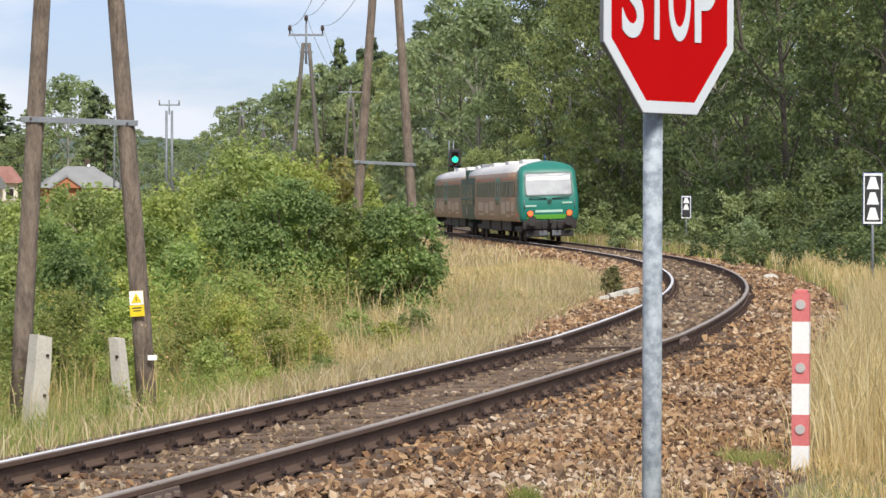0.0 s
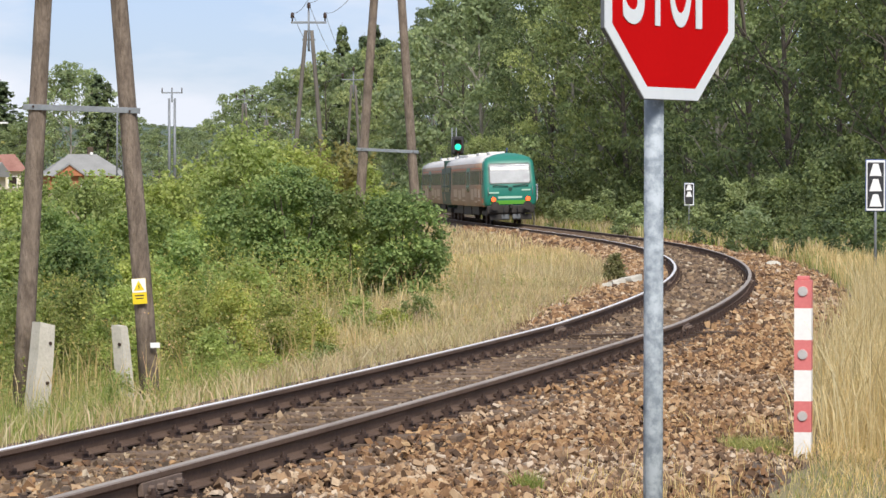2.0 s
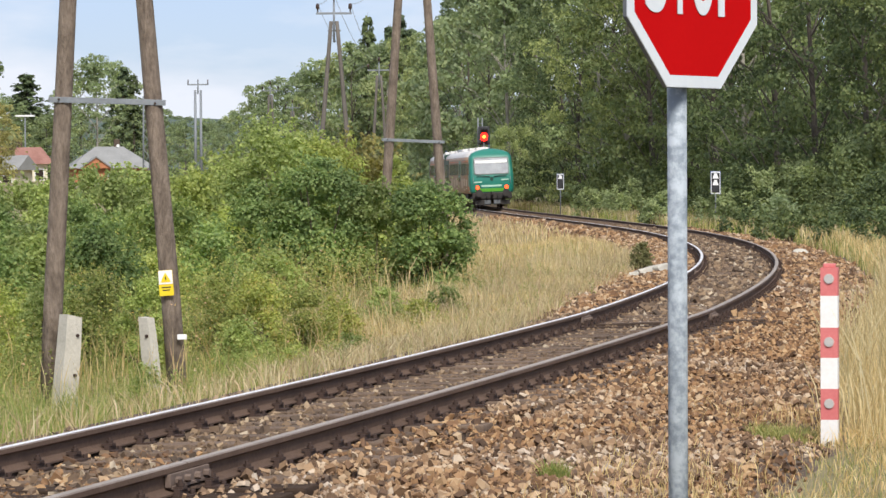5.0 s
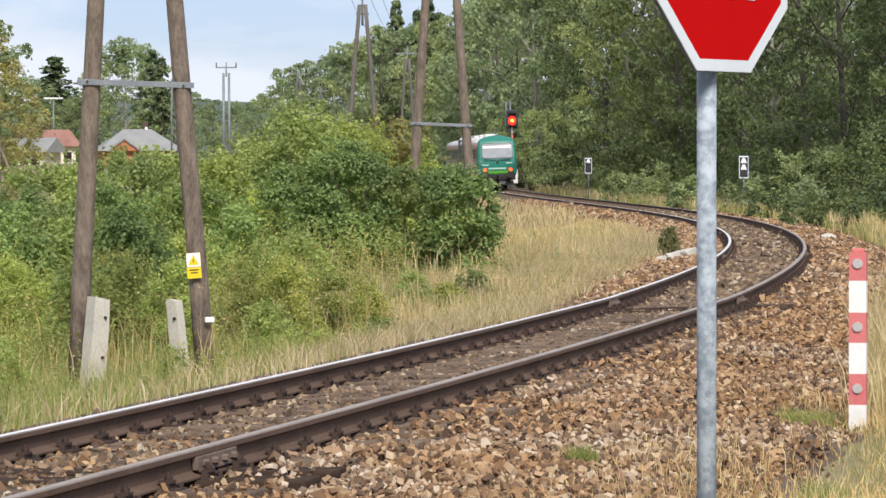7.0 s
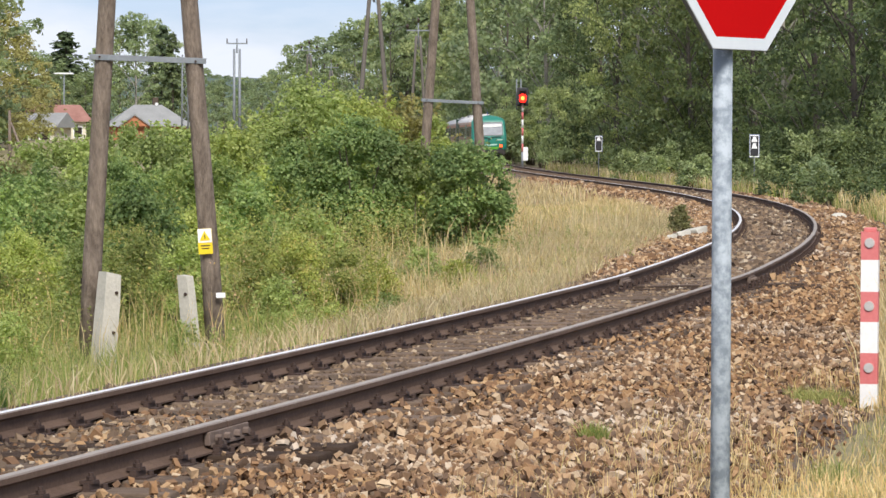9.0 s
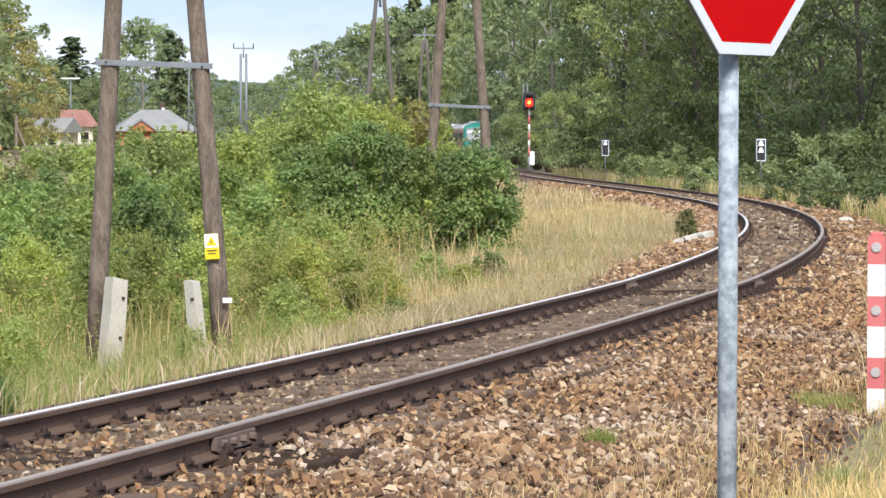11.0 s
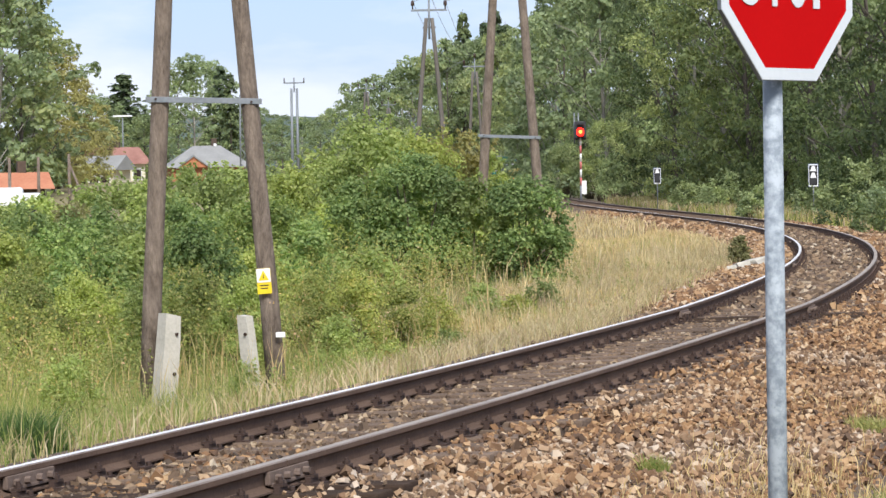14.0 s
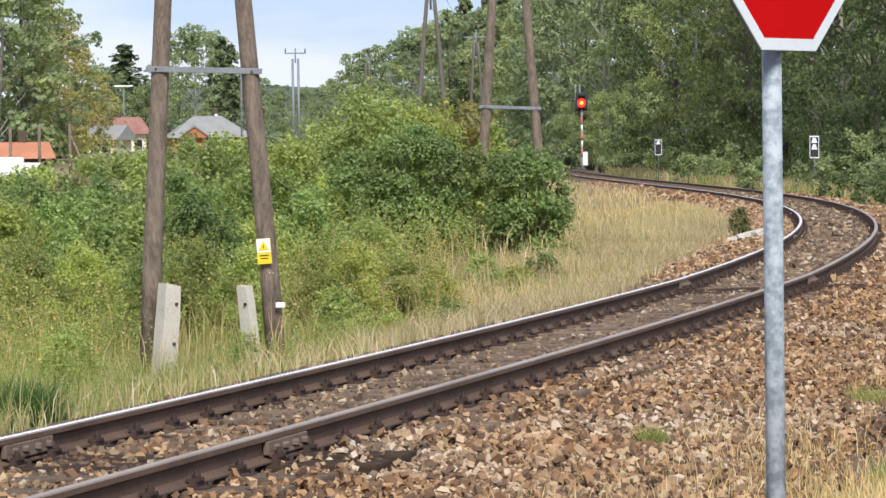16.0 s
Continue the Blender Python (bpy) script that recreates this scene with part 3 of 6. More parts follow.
def scatter_stones(name, label, s_range, d_range, per_m2, size, material, rng, parent=None, sink=0.25, thin=None):
    n = int((s_range[1] - s_range[0]) * (d_range[1] - d_range[0]) * per_m2)
    s, d = rng.uniform(*s_range, n), rng.uniform(*d_range, n)
    if thin is not None:
        keep = thin(s, d, rng)
        s, d = s[keep], d[keep]
    n = len(s)
    p = on_track(s, 0.0)
    a = np.interp(s, S, th)
    p[:, 0] += d * np.cos(a)
    p[:, 1] -= d * np.sin(a)
    r = size * np.clip(rng.lognormal(0, 0.32, n), 0.45, 1.9)
    p[:, 2] = ground_z(p[:, 0], p[:, 1]) + 0.012 + r * sink * rng.uniform(-0.6, 1.6, n)
    inner = np.abs(d) < 1.32
    p[:, 2] += np.where(inner, CANT * d / 1.5 + rng.uniform(-0.032, 0.012, n) + np.interp(s, [5, 9], [0.022, 0.011]), 0)
    shapes = stone_shapes(rng, 14)
    v = np.einsum("nij,nkj->nki", rotations(rng, n, 1.2), shapes[rng.integers(0, 14, n)]) * r[:, None, None] + p[:, None]
    loops = (ICO_F.ravel()[None] + np.arange(n)[:, None] * 8).ravel()
    ob = mesh_from_arrays(name, v.reshape(-1, 3), loops, np.full(n * 12, 3), material, parent)
    return tagged(ob, label, kind="stuff")


rng = np.random.default_rng(11)
edge_of = lambda s: np.interp(s, [0, 6, 14, 25, 60], [3.7, 3.6, 2.75, 2.45, 2.35])
near_edge = lambda s, d, rng: rng.random(len(s)) > np.maximum(np.clip((d - edge_of(s) + 0.5) / 0.6, 0, 1), 0.55 * (d < 1.28))
scatter_stones("ballast_stones", "tan and rust-brown crushed stones", (-3, 22), (0.86, 3.8), 640, 0.0225, STONE, rng, bed, sink=0.75, thin=near_edge)
scatter_stones("ballast_stones", "tan and rust-brown crushed stones", (22, 60), (0.86, 3.4), 210, 0.038, STONE, rng, bed, sink=0.55, thin=near_edge)
scatter_stones("track_stones", "brown stones between the rails", (-3, 24), (-0.68, 0.68), 340, 0.025, STONE_DARK, rng, bed)
scatter_stones("track_stones", "pale stones between the rails", (-3, 4), (-0.68, 0.68), 150, 0.027, STONE, rng, bed)
scatter_stones("track_stones", "brown stones between the rails", (24, 70), (-0.68, 0.68), 85, 0.048, STONE_DARK, rng, bed)
scatter_stones("ballast_stones", "brown crushed stones along the far bend", (60, 100), (0.86, 2.7), 60, 0.06, STONE, rng, bed)
scatter_stones("track_stones", "brown stones between the far rails", (70, 105), (-0.68, 0.68), 50, 0.06, STONE_DARK, rng, bed)
scatter_stones("shoulder_stones", "brown stones beside the rail", (-3, 26), (-1.5, -0.86), 200, 0.027, STONE_DARK, rng, bed)
scatter_stones("shoulder_stones", "pale brown stones on the far shoulder", (75, 140), (-2.9, -0.86), 40, 0.07, STONE, rng, bed)
scatter_stones("shoulder_stones", "pale brown stones on the ballast shoulder", (24, 75), (-2.9, -0.86), 120, 0.040, STONE, rng, bed)
# the nearest stones, one by one
shapes = stone_shapes(rng, 8)
stone_me = []
for k in range(8):
    b = bmesh.new()
    vs = [b.verts.new(v) for v in shapes[k]]
    for f in ICO_F:
        b.faces.new([vs[i] for i in f])
    stone_me.append(shared("ballast_stone", b, surface("single_stone", (0.15, 0.095, 0.06), (0.44, 0.33, 0.23), 0.9, coarse=0.8, fine=3, bump=0.3, spread=0.35)))
for i in range(280):
    s, d = rng.uniform(-1.5, 9), rng.uniform(1.3, 3.4)
    p = on_track(np.array([s]), 0.0)[0]
    a = float(np.interp(s, S, th))
    x, y = p[0] + d * math.cos(a), p[1] - d * math.sin(a)
    r = 0.024 * rng.uniform(0.7, 1.4)
    ob = new("ballast_stone", stone_me[i % 8])
    ob.parent = bed
    ob.matrix_basis = Matrix.LocRotScale((x, y, float(ground_z(x, y)) + 0.03 + r * 0.35), Euler(rng.uniform(-0.6, 0.6, 3) + np.array([0, 0, rng.uniform(0, 6)])), (r, r, r))

# ---- plants: generators ----


def crown_points(rng, blobs, count, shell=0.55):
    """Leaf places in the outer shells of the blobs (centre, radii), with the outward direction."""
    w = np.array([b[1][0] * b[1][1] + b[1][0] * b[1][2] for b in blobs])
    pick = rng.choice(len(blobs), count, p=w / w.sum())
    c, r = np.array([b[0] for b in blobs])[pick], np.array([b[1] for b in blobs])[pick]
    u = unit(rng.normal(0, 1, (count, 3)))
    u[:, 2] = np.where(u[:, 2] < -0.55, -u[:, 2], u[:, 2])
    k = 1 - shell * rng.random((count, 1)) ** 1.6
    k *= 1 + 0.16 * np.sin(u[:, :1] * 7 + pick[:, None]) * np.cos(u[:, 2:] * 6 + pick[:, None] * 2)
    return c + u * r * k, u


def bush_shape(seed, material, w, h, leaf=0.085, cover=2.3, label="leafy bush", group="bushes beside the track", upright=1.0, rounded=False):
    """A bush w wide and h high: stems, and foliage in uneven clumps with short upright shoots."""
    rng = np.random.default_rng(seed)
    ob = thing("bush", label, "bush", group)
    blobs, stems = [], bmesh.new()
    unit_r = min(w, h)
    n = int(18 + 9 * w * h / unit_r ** 2) * (3 if rounded else 1)
    for i in range(n):
        a, q = rng.uniform(0, 2 * math.pi), rng.random() ** 0.55
        x, y = 0.44 * w * q * math.cos(a), 0.44 * w * q * math.sin(a)
        dome = h * (1 - 0.5 * q ** 2.6)
        z = dome * rng.uniform(0.70, 0.93) if i % 3 else dome * rng.uniform(0.2, 0.6)
        r = unit_r * rng.uniform(0.09, 0.19)
        if rounded:
            u = unit(rng.normal(0, 1, 3)) * (1 if i % 4 else 0.6)
            x, y, z = u[0] * 0.40 * w, u[1] * 0.40 * w, h * 0.52 + u[2] * h * 0.40
            r = unit_r * rng.uniform(0.09, 0.15)
        z = min(z, h - r * 0.9)
        blobs.append(((x, y, z), (r * rng.uniform(0.9, 1.3), r * rng.uniform(0.9, 1.3), r * rng.uniform(0.7, 1.1))))
        if i % 3 == 0 and not (rounded and i % 9):
            tube([(x * 0.15, y * 0.15, -0.15), (x * 0.5, y * 0.5, z * 0.5), (x, y, z)], [0.03 + 0.008 * h, 0.02, 0.008], 6, stems)
    for i in range(12):
        a = 2 * math.pi * i / 12
        r = unit_r * rng.uniform(0.13, 0.2)
        out = 0.40 if rounded else 0.45
        blobs.append(((out * w * math.cos(a), out * w * math.sin(a), h * rng.uniform(0.08, 0.42)), (r, r, r)))
    cover *= 1.5 if rounded else 1.0
    leaves = int(cover * math.pi * w * h / (0.36 * leaf * leaf))
    n_sh = leaves // 6
    p, u = crown_points(rng, blobs, leaves - n_sh, 0.8)
    shoots = n + n // 2
    base = np.array([b[0] for b in blobs[:n]])[rng.integers(0, n, shoots)]
    tip = base + np.stack([rng.normal(0, 0.13, shoots), rng.normal(0, 0.13, shoots), rng.uniform(0.12, 0.30, shoots) * upright], -1) * unit_r
    tip[:, 2] = np.minimum(tip[:, 2], h * 1.04)
    k, t = rng.integers(0, shoots, n_sh), rng.random((n_sh, 1))
    p2 = base[k] * (1 - t) + tip[k] * t + rng.normal(0, 0.07 * unit_r ** 0.5, (n_sh, 3)) * (1.15 - t)
    v, l, c = leaf_arrays(rng, np.concatenate([p, p2]), np.concatenate([u, unit(rng.normal(0, 1, (n_sh, 3)) + np.array([0, 0, 0.5]))]), leaf)
    v[:, 2] = np.maximum(v[:, 2], -0.1)
    part("stem", stems, STEM, ob)
    mesh_from_arrays("foliage", v, l, c, material, ob)
    return ob


def tree_shape(seed, material, leaves=9000, leaf=0.22, height=12.0, spread=3.2, label="leafy tree", low=0.12, group="trees of the wood", tone=BARK):
    """A broad-leaved tree: slender trunk, limbs, and a crown of many small clumps with hanging sprays and gaps."""
    rng = np.random.default_rng(seed)
    ob = thing("tree", label, "tree", group)
    wood = bmesh.new()
    lean = rng.normal(0, 0.5, 2)
    trunk = [(lean[0] * t * t + 0.12 * math.sin(5 * t + seed), lean[1] * t * t, height * 0.92 * t - 0.3 * (t == 0)) for t in np.linspace(0, 1, 7)]
    tube(trunk, [0.13 * (1 - t) + 0.02 for t in np.linspace(0, 1, 7)], 8, wood)
    blobs = []
    n = 34
    for i in range(n):
        f = low + (1 - low) * (i + rng.random()) / n
        a = i * 2.4 + rng.uniform(-0.5, 0.5)
        reach = spread * (0.45 + 0.75 * math.sin(math.pi * min(1, 0.16 + 0.84 * f)) ** 0.8) * rng.uniform(0.45, 1.08) * (1.0 if f < 0.8 else 0.55)
        z = height * f
        x, y = lean[0] * f * f + reach * math.cos(a), lean[1] * f * f + reach * math.sin(a)
        z0 = max(0.4, z - reach * 0.9)
        q = z0 / height
        tube([(lean[0] * q * q, lean[1] * q * q, z0), (x * 0.5, y * 0.5, z - reach * 0.22), (x, y, z)], [0.036, 0.024, 0.008], 5, wood, cap=False)
        r = rng.uniform(0.42, 0.85) * (height / 12) ** 0.6
        blobs.append(((x, y, z), (r * 1.2, r * 1.2, r * rng.uniform(0.55, 0.9))))
        for k in range(3):
            t = rng.uniform(0.45, 1.1)
            rr = r * rng.uniform(0.45, 0.8)
            blobs.append(((x * t + rng.normal(0, 0.45), y * t + rng.normal(0, 0.45), z + rng.uniform(-0.9, 0.5)), (rr, rr, rr * rng.uniform(0.7, 1.3))))
    p, u = crown_points(rng, blobs, leaves, 0.6)
    v, l, c = leaf_arrays(rng, p, u, leaf, droop=0.5)
    part("trunk", wood, tone, ob)
    mesh_from_arrays("crown", v, l, c, material, ob)
    return ob


def conifer_shape(seed, material, height=14.0, width=2.6, whorls=20, per=8, twigs=18, size=0.32, label="tall dark green spruce among leafy trees", group="trees of the wood"):
    """A spruce: trunk, whorls of drooping branches set with needle sprays."""
    rng = np.random.default_rng(seed)
    ob = thing("spruce", label, "tree", group)
    wood = bmesh.new()
    tube([(0, 0, -0.2), (0, 0, height * 0.6), (0, 0, height)], [height * 0.013, height * 0.008, 0.01], 8, wood)
    pts, outs = [], []
    for i in range(whorls):
        f = 0.08 + 0.92 * i / whorls
        for k in range(per):
            a = rng.uniform(0, 2 * math.pi)
            reach = width * (1 - f) ** 0.9 * rng.uniform(0.55, 1.25) + 0.012 * height
            z = height * f + rng.normal(0, height * 0.012)
            t = rng.random(twigs) ** 0.55
            x, y = np.cos(a) * reach * t, np.sin(a) * reach * t
            pts.append(np.stack([x, y, z - reach * 0.32 * t ** 1.5], -1) + rng.normal(0, size * 0.25, (twigs, 3)))
            outs.append(np.tile([np.cos(a), np.sin(a), 0.5], (twigs, 1)))
    v, l, c = leaf_arrays(rng, np.concatenate(pts), np.concatenate(outs), size, droop=0.8)
    part("trunk", wood, BARK, ob)
    mesh_from_arrays("crown", v, l, c, material, ob)
    return ob


def at_angle(px, dist):
    """World x of the sight line px, in units of the picture's width at the start, at the distance dist."""
    return (px - 784) / 5356 * dist


def plant(ob, px, dist, scale=(1, 1, 1), turn=0.0, first={}):
    """Place a copy on the sight line px of the opening view, rooted in the ground."""
    x = at_angle(px, dist)
    m = pose(x, dist, float(ground_z(x, dist)) - 0.05, 0, 0, turn)
    if ob.name in first:
        ob = copy_thing(ob, m)
    else:
        first[ob.name] = True
        ob.matrix_basis = m
    ob.scale = scale
    return ob


# ---- bushes left of the track ----
bush_kinds = {"light": (LEAF_BUSH, 0.066, "light green leafy bush among tall grass"), "shoots": (LEAF_BUSH, 0.068, "light green bush with upright shoots"),
              "dark": (LEAF_DARK, 0.064, "dark green dense round bush"), "round": (LEAF_DARK, 0.060, "dark green dense rounded bush at the verge"), "olive": (LEAF_OLIVE, 0.066, "olive green bush with dry shoots"),
              "weed": (WEED, 0.034, "yellow-green clump of weeds with faded tops"), "herb": (LEAF_BUSH, 0.036, "low green leafy clump in the verge"),
              "edge": (LEAF_TREE, 0.12, "dark green undergrowth at the wood's edge"), "pale": (LEAF_PALE, 0.13, "pale green shrub at the wood's edge")}
bush_count = [100]


def bush(kind, px, dist, width_px, top_px, turn, cover=1.25):
    """A bush standing on the sight line px of the opening view, as wide and high as it shows there."""
    mat, leaf, label = bush_kinds[kind]
    if kind not in ("edge", "pale", "weed", "herb"):
        leaf *= max(1.0, dist / 48)
    x = at_angle(px, dist)
    g = float(ground_z(x, dist))
    top = 1.497 + (356 - top_px) * dist / 5356
    bush_count[0] += 1
    group = "undergrowth at the wood's edge" if kind in ("edge", "pale") else "weed clumps in the verge" if kind in ("weed", "herb") else "bushes beside the track"
    ob = bush_shape(bush_count[0], mat, width_px * dist / 5356, top - g, leaf, cover, label, group, 1.5 if kind == "shoots" else 0.5 if kind == "round" else 1.0, kind == "round")
    ob.matrix_basis = pose(x, dist, g - 0.05, 0, 0, turn)
    return ob


for spec in [
        ("round", 703, 50, 180, 350, 10), ("round", 515, 50, 190, 300, 40), ("dark", 408, 50, 160, 352, 100),
        ("light", 610, 50, 140, 340, 70), ("shoots", 425, 57, 230, 252, 20), ("light", 520, 58, 210, 262, 140),
        ("shoots", 460, 63, 190, 240, 220), ("olive", 580, 66, 190, 262, 60), ("light", 645, 64, 76, 305, 200), ("light", 662, 66, 56, 312, 120), ("light", 705, 58, 60, 352, 10), ("light", 640, 54, 110, 372, 20),
        ("shoots", 350, 60, 130, 295, 300), ("olive", 618, 72, 90, 300, 15), ("round", 240, 48, 190, 385, 150),
        ("light", 285, 55, 170, 335, 250), ("shoots", 165, 56, 180, 340, 330), ("dark", 100, 50, 190, 375, 210),
        ("light", 45, 57, 180, 348, 30), ("dark", -40, 50, 190, 385, 75), ("olive", -85, 58, 190, 388, 120),
        ("light", -190, 56, 200, 394, 180), ("dark", -170, 49, 200, 395, 260), ("shoots", -300, 55, 220, 405, 290),
        ("dark", 330, 45, 150, 415, 320), ("dark", 120, 41, 190, 425, 15), ("light", 15, 42, 190, 415, 200), ("dark", -95, 41, 210, 428, 50), ("light", -225, 42, 230, 425, 80),
        ("light", 215, 42, 130, 455, 110), ("light", 430, 44, 120, 478, 230),
        ("light", 300, 74, 170, 328, 40), ("shoots", 90, 73, 180, 330, 70), ("light", -30, 74, 190, 352, 160), ("light", -170, 74, 210, 376, 30), ("light", -300, 74, 210, 390, 310),
        ("olive", 360, 75, 200, 312, 100), ("shoots", 190, 72, 200, 328, 10)]:
    bush(*spec)

# weed clumps between the bushes and the track
for spec in [
        ("weed", 325, 38, 120, 522, 0), ("weed", 405, 37, 130, 512, 80), ("weed", 480, 38, 130, 528, 150), ("weed", 545, 39, 90, 556, 210), ("herb", 372, 35, 110, 590, 30),
        ("herb", 205, 36, 110, 505, 60), ("weed", 110, 37, 130, 500, 20), ("herb", 20, 36, 120, 500, 120), ("herb", -80, 37, 140, 505, 70), ("weed", -190, 38, 150, 505, 10),
        ("herb", 630, 42, 80, 545, 40), ("herb", 735, 43, 70, 540, 10), ("weed", 690, 41, 70, 560, 300),
        ("herb", 470, 34, 60, 640, 50), ("herb", 575, 36, 60, 618, 260), ("herb", 205, 31.5, 60, 672, 130), ("herb", -110, 30, 110, 655, 280)]:
    bush(*spec, 1.1)

# ---- woods ----
tree_a = tree_shape(21, LEAF_TREE, 10500, 0.175, 12.5, 3.3, "dark green leafy tree at the wood's edge", 0.05)
tree_b = tree_shape(22, LEAF_TREE, 10500, 0.175, 13.5, 3.0, "dark green leafy tree at the wood's edge", 0.04)
tree_c = tree_shape(23, LEAF_BIRCH, 10500, 0.16, 12.0, 2.9, "olive green leafy tree at the wood's edge", 0.06, tone=BARK_PALE)
# distant trees, their haze carried by the leaf colour
tree_d = tree_shape(24, LEAF_PALE, 4800, 0.32, 14.0, 3.6, "distant leafy tree, haze put into its pale leaf colour", 0.06, tone=BARK_PALE)
tree_e = tree_shape(25, LEAF_HAZE, 4800, 0.33, 14.0, 3.8, "distant green leafy tree, haze put into its leaf colour", 0.05)
tree_g = tree_shape(28, GOLDEN, 6500, 0.26, 12.0, 3.0, "yellowing olive tree beside the gardens", 0.05)
spruce = conifer_shape(31, NEEDLE, 15.0, 3.3, 24, 10, 22, 0.34)


def tree(ob, px, dist, top_px, wide=1.0, turn=0.0, native=12.5):
    x = at_angle(px, dist)
    top = 1.497 + (356 - top_px) * dist / 5356
    sz = (top - float(ground_z(x, dist))) / native
    return plant(ob, px, dist, (wide * sz ** 0.5, wide * sz ** 0.5, sz), turn)


tree_f = tree_shape(27, LEAF_HAZE, 9500, 0.18, 12.5, 3.2, "mid green leafy tree of the wood, slightly hazed leaf colour", 0.05)
rnd = random.Random(4)
# wood right of the track, in three depths
for px, dist, top, kind in [
        (1640, 92, -260, 0), (1560, 97, -230, 1), (1480, 104, -220, 0), (1395, 110, -230, 1), (1325, 118, -200, 0), (1265, 128, -190, 2),
        (1215, 134, -180, 0), (1160, 140, -150, 0), (1105, 146, -130, 1), (1060, 150, -120, 2), (1010, 158, -70, 2), (970, 166, -40, 0),
        (1700, 100, -260, 0), (1600, 120, -200, 1), (1440, 128, -200, 2), (1350, 138, -180, 1), (1240, 150, -170, 0), (1130, 160, -140, 0),
        (1030, 172, -80, 1), (950, 200, -30, 1), (905, 245, 10, 2), (885, 255, 20, 0), (995, 200, -60, 0), (1080, 185, -120, 1),
        (1180, 175, -150, 1), (1290, 165, -160, 0), (1500, 150, -180, 1), (1620, 145, -200, 0), (1230, 190, -180, 0), (1320, 186, -180, 1), (1410, 182, -190, 0), (1480, 176, -190, 1), (1560, 172, -200, 0), (1650, 166, -200, 1)]:
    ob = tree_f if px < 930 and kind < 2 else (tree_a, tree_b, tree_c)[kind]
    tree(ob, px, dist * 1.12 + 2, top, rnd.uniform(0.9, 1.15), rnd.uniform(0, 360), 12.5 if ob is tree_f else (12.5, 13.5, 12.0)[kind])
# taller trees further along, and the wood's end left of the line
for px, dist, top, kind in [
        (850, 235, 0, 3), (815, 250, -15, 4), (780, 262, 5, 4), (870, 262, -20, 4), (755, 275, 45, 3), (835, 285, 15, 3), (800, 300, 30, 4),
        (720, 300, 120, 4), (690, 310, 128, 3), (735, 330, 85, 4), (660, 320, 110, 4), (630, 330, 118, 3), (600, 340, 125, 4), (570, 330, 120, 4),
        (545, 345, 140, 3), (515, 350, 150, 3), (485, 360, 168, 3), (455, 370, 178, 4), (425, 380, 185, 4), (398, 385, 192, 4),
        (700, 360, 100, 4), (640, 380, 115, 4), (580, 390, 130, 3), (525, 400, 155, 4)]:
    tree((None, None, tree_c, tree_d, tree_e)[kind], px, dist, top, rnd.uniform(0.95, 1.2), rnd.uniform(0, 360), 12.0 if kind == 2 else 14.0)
for px, dist, top, wide in [(600, 345, 62, 1.0), (655, 350, 58, 1.3), (640, 362, 80, 1.2), (675, 370, 85, 1.3), (185, 330, 165, 1.0), (167, 345, 150, 1.2), (-4, 420, 163, 2.3)]:
    tree(spruce, px, dist, top, wide, rnd.uniform(0, 360), 15.0)
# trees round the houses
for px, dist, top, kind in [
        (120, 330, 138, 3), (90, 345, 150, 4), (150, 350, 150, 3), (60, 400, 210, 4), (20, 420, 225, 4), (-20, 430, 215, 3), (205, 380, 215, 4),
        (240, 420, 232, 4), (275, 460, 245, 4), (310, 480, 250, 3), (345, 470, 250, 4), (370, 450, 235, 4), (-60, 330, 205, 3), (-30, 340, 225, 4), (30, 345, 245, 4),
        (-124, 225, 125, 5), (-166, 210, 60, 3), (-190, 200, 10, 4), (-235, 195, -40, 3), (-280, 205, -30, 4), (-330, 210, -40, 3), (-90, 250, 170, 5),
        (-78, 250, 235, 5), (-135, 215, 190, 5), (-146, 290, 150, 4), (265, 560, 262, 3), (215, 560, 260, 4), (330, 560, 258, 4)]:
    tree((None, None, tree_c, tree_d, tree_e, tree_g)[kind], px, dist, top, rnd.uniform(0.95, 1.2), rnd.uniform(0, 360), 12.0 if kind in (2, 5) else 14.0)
# undergrowth along the wood's edge
for px, dist, w, top, kind in [
        (1545, 84, 260, 330, 0), (1440, 92, 230, 320, 0), (1355, 100, 190, 318, 1), (1285, 108, 170, 325, 0), (1225, 124, 150, 330, 0), (1165, 128, 140, 335, 0),
        (1105, 138, 130, 330, 0), (1070, 134, 110, 352, 1), (1030, 150, 120, 325, 0), (985, 172, 90, 330, 0), (948, 184, 70, 325, 1),
        (1640, 78, 300, 320, 0), (1500, 96, 200, 270, 1), (1400, 106, 180, 275, 0), (1180, 142, 150, 280, 1), (1300, 122, 170, 270, 0), (1090, 152, 150, 275, 0),
        (1350, 78, 150, 402, 0), (1470, 70, 170, 396, 0), (1570, 64, 190, 392, 0), (1275, 92, 120, 400, 0), (1120, 116, 90, 392, 0), (1010, 142, 80, 388, 0),
        (882, 197, 84, 235, 1), (842, 194, 74, 256, 1), (862, 189, 60, 318, 1), (778, 207, 64, 278, 1), (912, 200, 70, 290, 1), (755, 212, 60, 300, 1), (820, 212, 60, 290, 0),
        (1000, 136, 80, 372, 1), (1120, 112, 80, 378, 1), (1215, 104, 80, 372, 1), (1330, 88, 90, 378, 1)]:
    bush(("edge", "pale")[kind], px, dist * 1.13, w, top, rnd.uniform(0, 360), 0.9)


